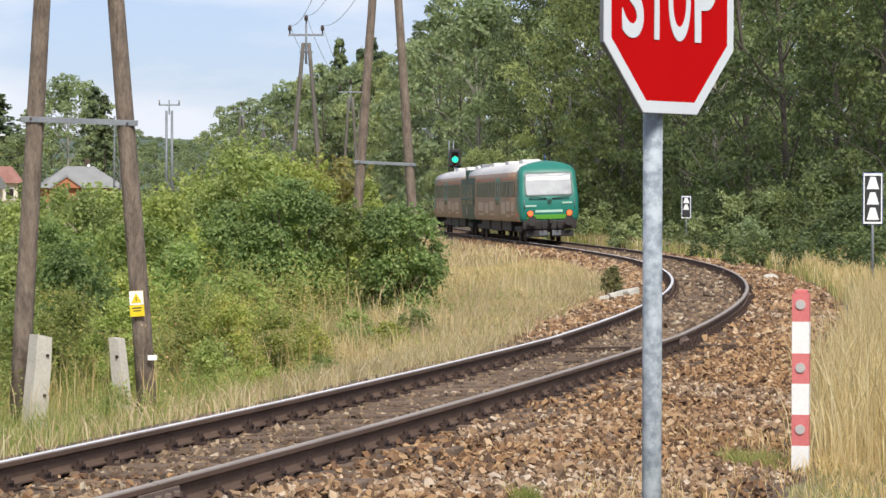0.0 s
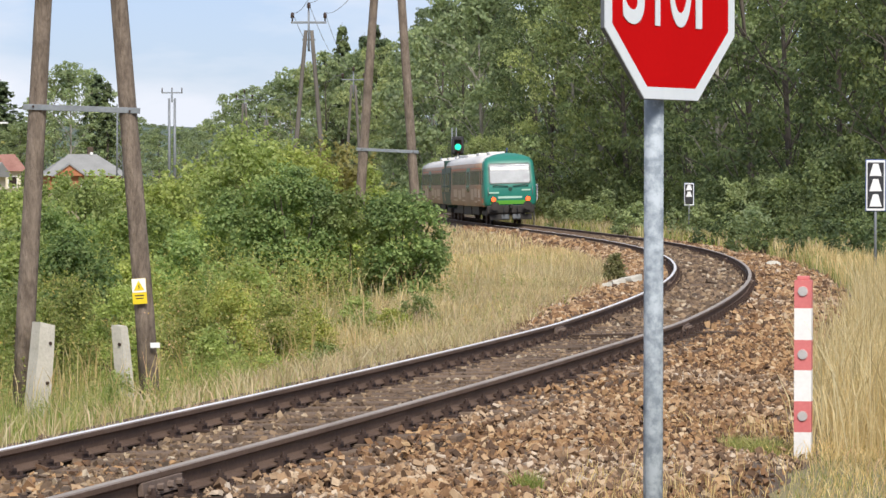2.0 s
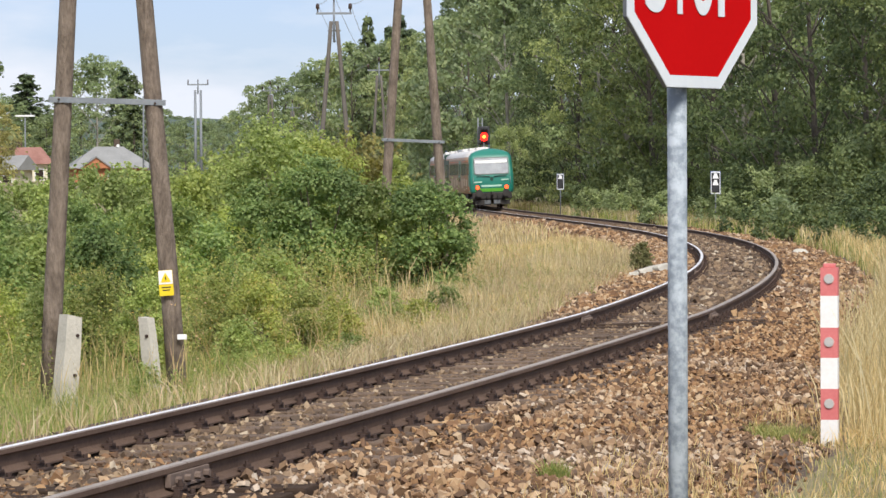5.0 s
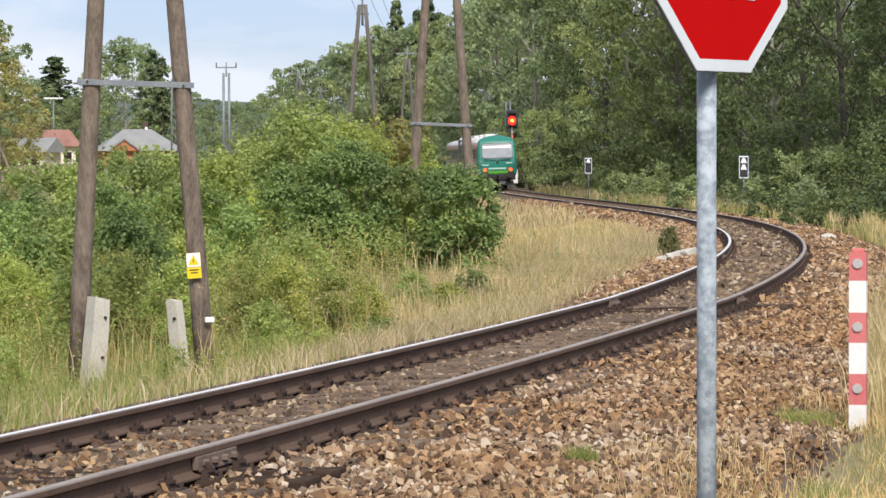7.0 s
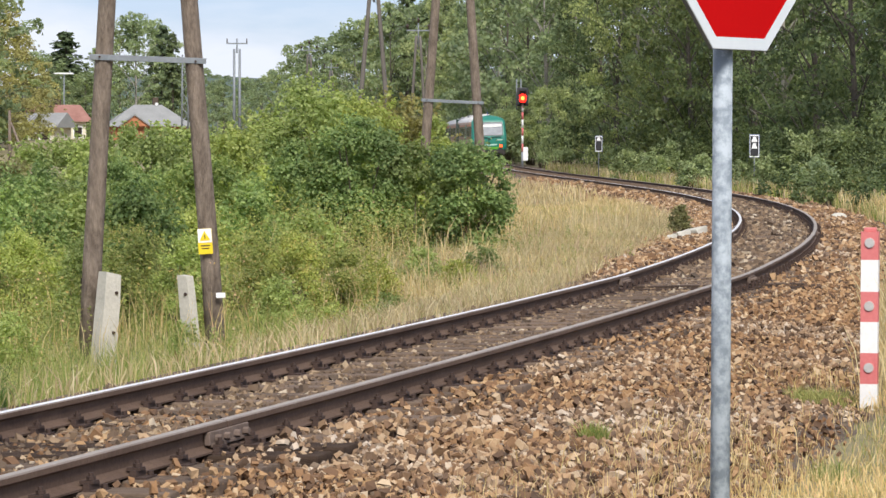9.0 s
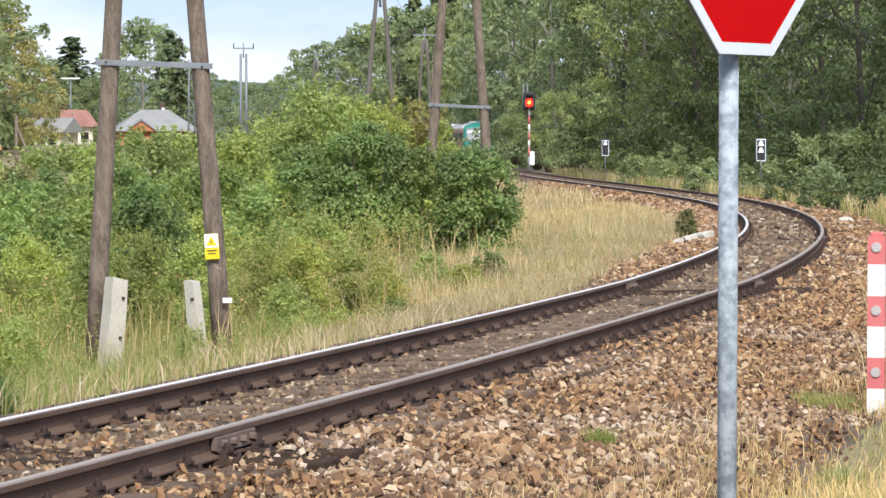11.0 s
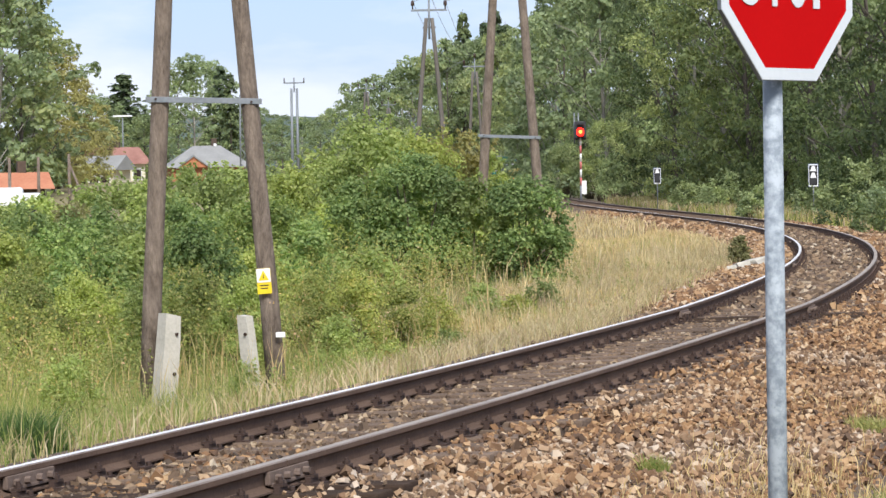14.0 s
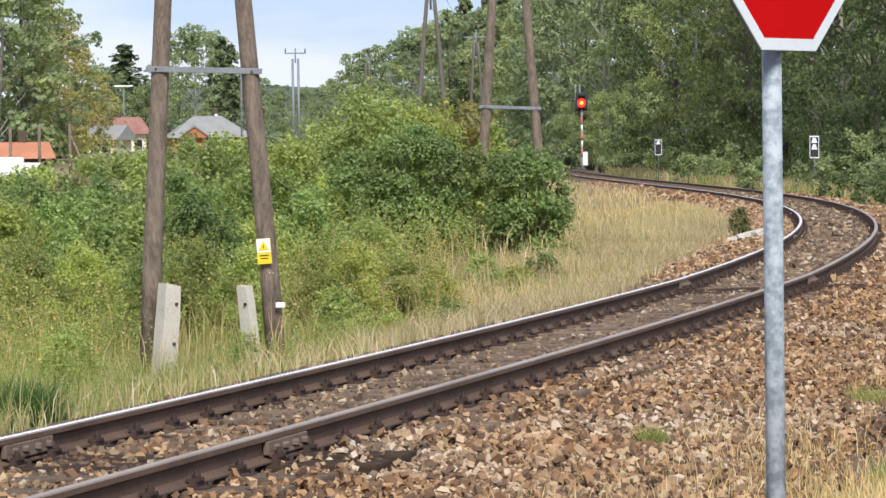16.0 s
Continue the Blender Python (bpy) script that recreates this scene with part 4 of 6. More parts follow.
def far_hills():
    """Low wooded hills far off, one uneven ridge."""
    bm = bmesh.new()
    xs = np.linspace(-1500, 1500, 160)
    rows = []
    for k, (y, h) in enumerate([(1500, 0), (1560, 0.75), (1700, 1.0), (2100, 0.2)]):
        rows.append([bm.verts.new((x, y, h * (36 + 9 * math.sin(x * 0.006 + 1) + 5 * math.sin(x * 0.021) + 2.2 * noise.noise(Vector((x * 0.05, k, 0)))) - 1)) for x in xs])
    for a, b in zip(rows, rows[1:]):
        for i in range(len(xs) - 1):
            bm.faces.new((a[i], a[i + 1], b[i + 1], b[i]))
    ob = part("backdrop", bm, HILL)
    tagged(ob, "far wooded hills on the horizon", "hills", kind="structure")


far_hills()

# ---- stop sign on its post ----


def letter_mesh(body, width, height, depth):
    """A bold letter facing -y, scaled to its width and height, centred."""
    cu = bpy.data.curves.new("lettering", "FONT")
    cu.body, cu.size, cu.extrude, cu.offset = body, 0.335, depth, 0.007
    tmp = new("lettering", cu)
    bpy.context.view_layer.update()
    me = bpy.data.meshes.new_from_object(tmp)
    bpy.data.objects.remove(tmp)
    b = bmesh.new()
    b.from_mesh(me)
    lo, hi = [Vector([f(v.co[k] for v in b.verts) for k in range(3)]) for f in (min, max)]
    b.transform(Matrix.Rotation(radians(90), 4, "X") @ Matrix.Diagonal((width / (hi.x - lo.x), height / (hi.y - lo.y), 1, 1)) @ Matrix.Translation(-(lo + hi) / 2))
    bmesh.ops.triangulate(b, faces=b.faces[:])
    return b


def octagon(a):
    k = a * math.tan(radians(22.5))
    return [(k, a), (a, k), (a, -k), (k, -a), (-k, -a), (-a, -k), (-a, k), (-k, a)]


def build_stop_sign():
    x, y = 0.644, 9.3
    g = float(ground_z(x, y))
    ob = thing("stop_sign", "red octagonal stop sign with white border on a galvanised post", "traffic sign", m=pose(x, y, g))
    bm = tube([(0, 0, -0.1), (0, 0, 2.45 - g)], 0.0302, 20)
    part("post", bm, GALV, ob, "galvanised steel post")
    part("post_cap", tube([(0, 0, 2.45 - g), (0, 0, 2.47 - g)], [0.032, 0.028], 20), BLACK, ob)
    plate = part("plate", box(0.01, 0.01, 0.01), SIGN_BACK, ob, "dark folded sheet-metal sign back")
    plate.matrix_basis = pose(0, 0, 2.116 - g, 0, 0, 51.5) @ pose(0, -0.062, 0)
    b = prism(octagon(0.352), 0.012)
    b.to_mesh(plate.data)
    b.free()
    rim = bmesh.new()
    o, i = octagon(0.350), octagon(0.314)
    vo = [rim.verts.new((px, -0.003, pz)) for px, pz in o]
    vi = [rim.verts.new((px, -0.003, pz)) for px, pz in i]
    vb = [rim.verts.new((px, 0.004, pz)) for px, pz in o]
    for k in range(8):
        q = (k + 1) % 8
        rim.faces.new((vo[k], vo[q], vi[q], vi[k]))
        rim.faces.new((vo[q], vo[k], vb[k], vb[q]))
    bmesh.ops.recalc_face_normals(rim, faces=rim.faces[:])
    part("border", rim, SIGN_WHITE, plate, "white reflective border")
    part("red_field", prism(octagon(0.314), 0.004), SIGN_RED, plate, "red reflective field").location = (0, -0.003, 0)
    for body, x, w in (("S", -0.206, 0.112), ("T", -0.080, 0.118), ("O", 0.044, 0.118), ("P", 0.186, 0.118)):
        part("letter", letter_mesh(body, w, 0.246, 0.0012), SIGN_WHITE, plate, "white letter " + body).location = (x, -0.0055, -0.005)
    for z in (-0.2, 0.2):
        clamp = bmesh.new()
        box(0.10, 0.012, 0.03, (0, 0.030, z), 0.002, clamp)
        box(0.012, 0.07, 0.03, (0.036, 0.062, z), 0.002, clamp)
        box(0.012, 0.07, 0.03, (-0.036, 0.062, z), 0.002, clamp)
        part("clamp", clamp, GALV, plate)


build_stop_sign()

# ---- red and white marker post ----


def build_marker():
    x, y = 2.43, 20.5
    g = float(ground_z(x, y))
    ob = thing("marker_post", "red and white banded marker post with round reflectors", "marker post", m=pose(x, y, g, 0, 0, -13))
    top = 0.905 - g
    edges = [-0.15, top - 1.215, top - 1.06, top - 0.85, top - 0.64, top - 0.435, top - 0.22, top]
    for k in range(1, len(edges) - 1):
        z0, z1 = edges[k] if k > 1 else -0.15, edges[k + 1]
        if k == 6:
            b = box(0.116, 0.09, z1 - z0 - 0.03, (0, 0, (z0 + z1 - 0.03) / 2))
            box(0.085, 0.06, 0.03, (0, 0, z1 - 0.017), 0.008, b)
        else:
            b = box(0.116, 0.09, z1 - z0, (0, 0, (z0 + z1) / 2))
        part("band", b, POST_WHITE if k % 2 else POST_RED, ob, "white painted band" if k % 2 else "faded red painted band")
        if k % 2 == 0:
            r = part("reflector", disc(0.031, 0.014, (0, -0.057, (z0 + z1) / 2 + 0.005)), REFLECTOR, ob, "round grey reflector")
            part("bezel", disc(0.036, 0.006, (0, -0.050, (z0 + z1) / 2 + 0.005)), surface("bezel_pale", (0.45, 0.25, 0.24), (0.6, 0.36, 0.34), 0.5), r)


build_marker()

# ---- distance boards before the signal ----


def distance_board(x, y, bottom, w, h, triangles, label):
    g = float(ground_z(x, y))
    ob = thing("distance_board", label, "railway sign", "distance boards along the track", m=pose(x, y, g, 0, 0, -6))
    part("post", tube([(0, 0.03, -0.1), (0, 0.03, bottom + h - 0.1 - g)], 0.027, 12), GREY_STEEL, ob, "grey steel post")
    board = part("board", box(w, 0.02, h, (0, 0, bottom + h / 2 - g), 0.004), WHITE, ob, "white board with blue edge")
    part("edge", box(w + 0.03, 0.012, h + 0.03, (0, 0.014, bottom + h / 2 - g), 0.003), BLUE, board, "blue edge")
    bw, z1 = w - 0.05, bottom + h - 0.045 - g
    z0 = bottom + 0.045 - g
    part("black_field", box(bw, 0.006, z1 - z0, (0, -0.011, (z0 + z1) / 2)), BLACK, board)
    cell = (z1 - z0) / 3
    for k in range(3):
        c = z1 - cell * (k + 0.5)
        if k < triangles:
            tri = [(-bw * 0.38, c - cell * 0.38), (bw * 0.38, c - cell * 0.38), (bw * 0.16, c + cell * 0.42), (-bw * 0.16, c + cell * 0.42)]
            part("triangle", prism(tri, 0.006), WHITE, board, "white triangle").location = (0, -0.019, 0)


distance_board(8.52, 60, 1.06, 0.37, 1.0, 3, "white and black distance board with three triangles on a post")
distance_board(9.40, 117, 0.84, 0.36, 0.86, 2, "white and black distance board with two triangles on a post")
distance_board(4.74, 163, 0.86, 0.37, 0.84, 1, "small white and black distance board with one triangle")

# ---- overhead line ----
A_HEIGHT = 8.55


def a_pole(px, dist, bar=True, label="", spread=1.36, base_drop=0.0, turn=0.0, lean=0.0):
    """Two wooden legs leaning together, with cross brace and insulators on top."""
    x = at_angle(px, dist)
    g = float(ground_z(x, dist)) - base_drop
    ob = thing("utility_pole", label, "utility pole", "wooden poles of the overhead line", m=pose(x, dist, g, 0, lean, turn))
    for sx in (-1, 1):
        pts = [(sx * (spread / 2 + 0.02 - (spread / 2 - 0.09) * t), 0.008 * math.sin(t * 9 + sx), -0.3 * (t == 0) + A_HEIGHT * t) for t in np.linspace(0, 1, 9)]
        part("leg", tube(pts, [0.108 - 0.035 * t for t in np.linspace(0, 1, 9)], 14), POLE_WOOD if bar else POLE_GREY, ob, "weathered brown wooden leg" if bar else "weathered grey wooden leg")
    if bar:
        z = 3.22
        half = spread / 2 - (spread / 2 - 0.09) * z / A_HEIGHT + 0.10
        b = box(2 * half + 0.12, 0.012, 0.058, (0, -0.10, 0), 0.003)
        box(2 * half + 0.12, 0.06, 0.010, (0, -0.075, 0.026), 0.003, b)
        b.transform(pose(0, 0, z, 0, 2.6, 0))
        br = part("brace", b, GREY_STEEL, ob, "galvanised angle brace")
        for sx in (-1, 1):
            part("bolt", tube([(sx * (half - 0.05), -0.125, z - sx * 0.03), (sx * (half - 0.05), -0.09, z - sx * 0.03)], 0.012, 8), IRON, br)
    part("top_plate", box(0.5, 0.05, 0.07, (0, 0.10, A_HEIGHT - 0.35), 0.01), GREY_STEEL, ob)
    part("riser", tube([(0, 0, A_HEIGHT - 0.8), (0, 0, A_HEIGHT + 0.75)], 0.04, 8), GREY_STEEL, ob)
    arm = part("crossarm", box(1.35, 0.07, 0.08, (0, 0, A_HEIGHT + 0.30), 0.008), GREY_STEEL, ob, "grey steel crossarm")
    for xx, z in ((-0.62, 0.34), (0.62, 0.34), (0, 0.72)):
        b = tube([(xx, 0, A_HEIGHT + z), (xx, 0, A_HEIGHT + z + 0.12), (xx, 0, A_HEIGHT + z + 0.14), (xx, 0, A_HEIGHT + z + 0.28), (xx, 0, A_HEIGHT + z + 0.34)],
                 [0.03, 0.03, 0.075, 0.07, 0.035], 10)
        part("insulator", b, CERAMIC, arm, "dark ceramic insulator")
    return ob, [Vector((x + xx, dist, g + A_HEIGHT + z + 0.32)) for xx, z in ((-0.62, 0.34), (0, 0.72), (0.62, 0.34))]


PALE_POLE = "weathered wooden A-frame utility pole"
p1, w1 = a_pole(148, 32, True, "weathered wooden A-frame utility pole with a yellow warning sign", lean=-0.66)
p2, w2 = a_pole(681, 60, True, PALE_POLE + " standing in bushes", base_drop=0.46)
p3, w3 = a_pole(541, 115, False, PALE_POLE + " with three insulators behind bushes", spread=1.62)
p4, w4 = a_pole(620, 175, False, PALE_POLE + " with a crossarm before the trees", spread=1.2)
p5, w5 = a_pole(427, 240, False, PALE_POLE + " far off before dark trees", spread=0.9)
p7, w7 = a_pole(466, 290, False, PALE_POLE + " far off among trees", spread=1.0)

warn = part("warning_sign", box(0.155, 0.006, 0.27, (0, 0, 0), 0.002), YELLOW, p1, "yellow and white high-voltage warning sign")
warn.matrix_basis = p1.matrix_basis.inverted() @ pose(-3.225, 31.86, 0.405, 0, -4, -8)
part("white_panel", box(0.150, 0.003, 0.145, (0, -0.005, 0.060), 0.001), WHITE, warn)
part("triangle", prism([(-0.058, 0.0), (0.058, 0.0), (0, 0.105)], 0.003), YELLOW, warn, "yellow warning triangle").location = (0, -0.009, 0.008)
part("flash", prism([(-0.006, 0.018), (0.010, 0.03), (0.002, 0.045), (0.012, 0.07), (-0.010, 0.045), (0.0, 0.035)], 0.002), BLACK, warn).location = (0, -0.0115, 0.008)
part("writing_bar", box(0.10, 0.003, 0.012, (0, -0.005, -0.045)), BLACK, warn)
part("writing_bar", box(0.08, 0.003, 0.010, (0, -0.005, -0.075)), BLACK, warn)
tag = part("small_plate", box(0.10, 0.02, 0.055, (0, 0, 0), 0.006), WHITE, p1, "small white plate on the leg")
tag.matrix_basis = p1.matrix_basis.inverted() @ pose(-3.06, 31.86, -0.165, 0, 0, 10)

def concrete_stub(x, y, top, turn, lean, w=0.20, d=0.16):
    g = float(ground_z(x, y))
    h = top - g + 0.2
    ob = thing("concrete_stub", "weathered grey concrete stub bolted beside a pole", "concrete post", "concrete stubs at the pole's foot", m=pose(x, y, g - 0.2, 0, lean, turn))
    b = bmesh.new()
    bmesh.ops.create_cube(b, size=1, matrix=Matrix.Translation((0, 0, h / 2)) @ Matrix.Diagonal((w, d, h, 1)))
    bmesh.ops.subdivide_edges(b, edges=b.edges[:], cuts=3, use_grid_fill=True)
    for v in b.verts:
        k = v.co.z / h
        v.co.x *= 1.12 - 0.2 * k
        v.co.z -= 0.03 * v.co.x / w * (k > 0.95)
        v.co += Vector((noise.noise(v.co * 6), noise.noise(v.co * 6 + Vector((7, 0, 0))), noise.noise(v.co * 6 + Vector((0, 9, 0))))) * 0.010
    part("shaft", b, CONCRETE, ob)
    for z in (0.20, 0.62):
        part("bolt", tube([(0.04, -d / 2 - 0.02, h - z), (0.04, d / 2 + 0.02, h - z)], 0.018, 8), IRON, ob, "rusty through bolt")
    return ob


concrete_stub(-4.30, 31.7, 0.07, 40, 5, 0.20, 0.17)
concrete_stub(-3.33, 31.8, 0.05, -38, -7, 0.15, 0.11)


def wire(a, b, sag, name="overhead_wire"):
    pts = [a.lerp(b, t) - Vector((0, 0, sag * 4 * t * (1 - t))) for t in np.linspace(0, 1, 14)]
    ob = part(name, tube(pts, 0.009, 5, cap=False), WIRE)
    tagged(ob, "thin overhead electric wire between wooden poles", "wire", "overhead wires")


behind = [Vector((-9.5 + k * 0.6, -8, 8.4)) for k in range(3)]
for a, b, sag in ((w1, behind, 0.8), (w2, w1, 0.5), (w3, w2, 0.9), (w4, w3, 0.9), (w5, w4, 0.9), (w7, w5, 0.8)):
    for p, q in zip(a, b):
        wire(p, q, sag)


def concrete_pole(px, dist, top, gap):
    x = at_angle(px, dist)
    g = float(ground_z(x, dist))
    ob = thing("utility_pole", "slim grey double concrete utility pole with a crossarm", "utility pole", m=pose(x, dist, g))
    for sx in (-1, 1):
        part("leg", tube([(sx * gap / 2, 0, -0.3), (sx * gap / 2, 0, top - g)], [0.13, 0.09], 10), GREY_STEEL, ob)
    arm = part("crossarm", box(1.6, 0.08, 0.10, (0, 0, top - g + 0.42), 0.01), GREY_STEEL, ob)
    part("riser", tube([(0, 0, top - g - 0.3), (0, 0, top - g + 0.7)], 0.05, 8), GREY_STEEL, ob)
    for xx in (-0.75, 0, 0.75):
        part("insulator", tube([(xx, 0, top - g + 0.44), (xx, 0, top - g + 0.8)], [0.05, 0.04], 8), CERAMIC, arm)


concrete_pole(299, 230, 8.3, 0.42)


def lattice_mast(px, dist, top):
    x = at_angle(px, dist)
    g = float(ground_z(x, dist))
    ob = thing("lattice_mast", "slender grey steel lattice mast", "mast", m=pose(x, dist, g))
    h = top - g
    for sx in (-1, 1):
        for sy in (-1, 1):
            part("upright", tube([(sx * 0.26, sy * 0.26, -0.1), (sx * 0.2, sy * 0.2, h)], 0.045, 6), GREY_STEEL, ob)
    b = bmesh.new()
    n = 12
    for i in range(n):
        s = 1 if i % 2 else -1
        tube([(-s * 0.24, -0.24, h * i / n), (s * 0.24, -0.24, h * (i + 1) / n)], 0.03, 5, b, smooth=False)
    part("bracing", b, GREY_STEEL, ob)


lattice_mast(207, 235, 8.0)

# ---- light signal ----


def build_signal():
    x, y = at_angle(805, 212), 212.0
    g = float(ground_z(x, y))
    ob = thing("railway_signal", "railway light signal on a red and white banded mast", "railway signal", m=pose(x, y, g))
    zc = 4.38 - g
    n = 6
    for k in range(n):
        z0, z1 = 1.1 + (zc - 1.5) * k / n, 1.1 + (zc - 1.5) * (k + 1) / n
        part("mast_band", tube([(0, 0, z0), (0, 0, z1)], 0.07, 12), POST_WHITE if k % 2 else POST_RED, ob, "white mast band" if k % 2 else "red mast band")
    part("mast_foot", tube([(0, 0, -0.2), (0, 0, 1.1)], 0.085, 12), GREY_STEEL, ob)
    part("foot_plate", box(0.34, 0.06, 0.95, (0.22, -0.12, 0.95), 0.02), WHITE, ob, "white board at the mast's foot")
    head = part("signal_head", box(0.80, 0.20, 1.30, (0, 0.14, zc + 0.10), 0.06), BLACK, ob, "black signal head")
    # cheeks and front shields are added to hide the lens turned aside
    for sx in (-1, 1):
        part("cheek", box(0.025, 0.80, 0.95, (sx * 0.385, -0.34, zc + 0.05), 0.01), BLACK, head)
    part("hood", box(0.78, 0.52, 0.025, (0, -0.20, zc + 0.53), 0.01), BLACK, head, "black hood over the lamp")
    for sx in (-1, 1):
        part("shield", box(0.14, 0.02, 0.95, (sx * 0.315, -0.73, zc + 0.05)), BLACK, head)
    part("sill", box(0.78, 0.30, 0.025, (0, -0.12, zc - 0.42), 0.01), BLACK, head)
    part("upper_lens", disc(0.13, 0.02, (0, 0.0, zc + 0.42)), surface("dark_lens", (0.012, 0.012, 0.012), (0.03, 0.03, 0.03), 0.2), head, "unlit dark lens")
    # added in place of switching lamps: turns on an upright axle to either colour
    vane = part("lamp_unit", tube([(0, 0, -0.28), (0, 0, 0.28)], 0.05, 10), BLACK, ob, "added turning unit standing in for two switching lamps")
    vane.location = (0, -0.22, zc)
    # the red lens is oversized, so its disc takes in the lamp's glare
    for ang, mat, core, nm, r in ((0, SIG_GREEN, SIG_GREEN, "green_lens", 0.22), (89, SIG_RED, SIG_CORE, "red_lens", 0.30)):
        lens = part(nm, disc(r, 0.02, (0, -0.30, 0), 24), mat, vane, nm.replace("_", " ") + " glowing")
        lens.rotation_euler = (0, 0, radians(ang))
        part("bright_core", disc(r * 0.4, 0.01, (0, -0.312, 0), 18), core, lens)
    for dx in (-0.42, -0.12):
        part("ladder_rail", tube([(dx, 0.25, zc - 0.8), (dx, 0.25, zc + 1.35)], 0.045, 8), GREY_STEEL, ob, "grey steel ladder rail")
    for k in range(6):
        part("rung", tube([(-0.42, 0.25, zc - 0.7 + k * 0.33), (-0.12, 0.25, zc - 0.7 + k * 0.33)], 0.015, 6, smooth=False), GREY_STEEL, ob)
    return vane


signal_vane = build_signal()

# ---- train ----
SECTION = [(1.34, 0.95), (1.40, 1.05), (1.425, 1.35), (1.425, 2.05), (1.415, 2.15), (1.375, 2.85), (1.365, 2.95), (1.35, 3.22), (1.28, 3.40), (0.95, 3.57), (0.44, 3.68), (0.0, 3.72)]
CAR_HALF = 11.2
CAB_Y = -10.1


def half_width(z):
    return float(np.interp(z, [p[1] for p in SECTION[:8]], [p[0] for p in SECTION[:8]]))


def side_patch(side, y0, y1, z0, z1, proud, bm=None, steps=2):
    """A thin panel that follows the car's side."""
    b = bmesh.new()
    zs = np.linspace(z0, z1, steps + 1)
    front = [[b.verts.new((side * (half_width(z) + proud), y, z)) for z in zs] for y in (y0, y1)]
    rear = [[b.verts.new((side * (half_width(z) - 0.01), y, z)) for z in zs] for y in (y0, y1)]
    for i in range(steps):
        b.faces.new((front[0][i], front[1][i], front[1][i + 1], front[0][i + 1]))
        for k in (0, 1):
            b.faces.new((front[k][i], front[k][i + 1], rear[k][i + 1], rear[k][i]))
    for i in (0, steps):
        b.faces.new((front[0][i], rear[0][i], rear[1][i], front[1][i]))
    bmesh.ops.recalc_face_normals(b, faces=b.faces[:])
    return join(bm, b) if bm is not None else b


def loft(rings, cap_ends=True, smooth=True):
    b = bmesh.new()
    vs = [[b.verts.new(p) for p in r] for r in rings]
    n = len(rings[0])
    for r, q in zip(vs, vs[1:]):
        for k in range(n - 1):
            f = b.faces.new((r[k], r[k + 1], q[k + 1], q[k]))
            f.smooth = smooth
    if cap_ends:
        b.faces.new(vs[0])
        b.faces.new(vs[-1][::-1])
    bmesh.ops.recalc_face_normals(b, faces=b.faces[:])
    return b


def cab_ring(z):
    """Plan outline of the cab at the height z, from its left rear round the nose to its right rear."""
    w = float(np.interp(z, [p[1] for p in SECTION], [p[0] for p in SECTION]))
    nose = float(np.interp(z, [0.95, 1.3, 2.0, 2.95, 3.15, 3.45, 3.62, 3.72], [-11.22, -11.3, -11.28, -11.02, -10.96, -10.80, -10.5, -10.25]))
    r = min(0.22, w * 0.6)
    pts = [(-w, CAB_Y), (-w, (CAB_Y + nose + r) / 2)]
    for k in range(7):
        a = math.pi / 2 * k / 6
        pts.append((-w + r - r * math.cos(a), nose + r - r * math.sin(a)))
    for t in (-0.5, 0, 0.5):
        pts.append((t * (w - r), nose - 0.05 * (1 - t * t)))
    for k in range(7):
        a = math.pi / 2 * (1 - k / 6)
        pts.append((w - r + r * math.cos(a), nose + r - r * math.sin(a)))
    pts += [(w, (CAB_Y + nose + r) / 2), (w, CAB_Y)]
    return [(x, y, z) for x, y in pts]


def nose_y(z):
    return float(np.interp(z, [0.95, 1.3, 2.0, 2.95, 3.15], [-11.22, -11.3, -11.28, -11.02, -10.96])) - 0.05


def nose_panel(x0, x1, z0, z1, proud, thick=0.02, corner=0.0):
    """A panel lying on the sloping nose."""
    b = bmesh.new()
    dy = nose_y(z1) - nose_y(z0)
    c = corner
    out = [(x0 + c, z0), (x1 - c, z0), (x1, z0 + c), (x1, z1 - c), (x1 - c, z1), (x0 + c, z1), (x0, z1 - c), (x0, z0 + c)] if c else [(x0, z0), (x1, z0), (x1, z1), (x0, z1)]
    f = [b.verts.new((x, nose_y(z0) + dy * (z - z0) / (z1 - z0) - proud, z)) for x, z in out]
    r = [b.verts.new((x, nose_y(z0) + dy * (z - z0) / (z1 - z0) - proud + thick, z)) for x, z in out]
    b.faces.new(f)
    b.faces.new(r[::-1])
    for i in range(len(f)):
        j = (i + 1) % len(f)
        b.faces.new((f[j], f[i], r[i], r[j]))
    bmesh.ops.recalc_face_normals(b, faces=b.faces[:])
    return b


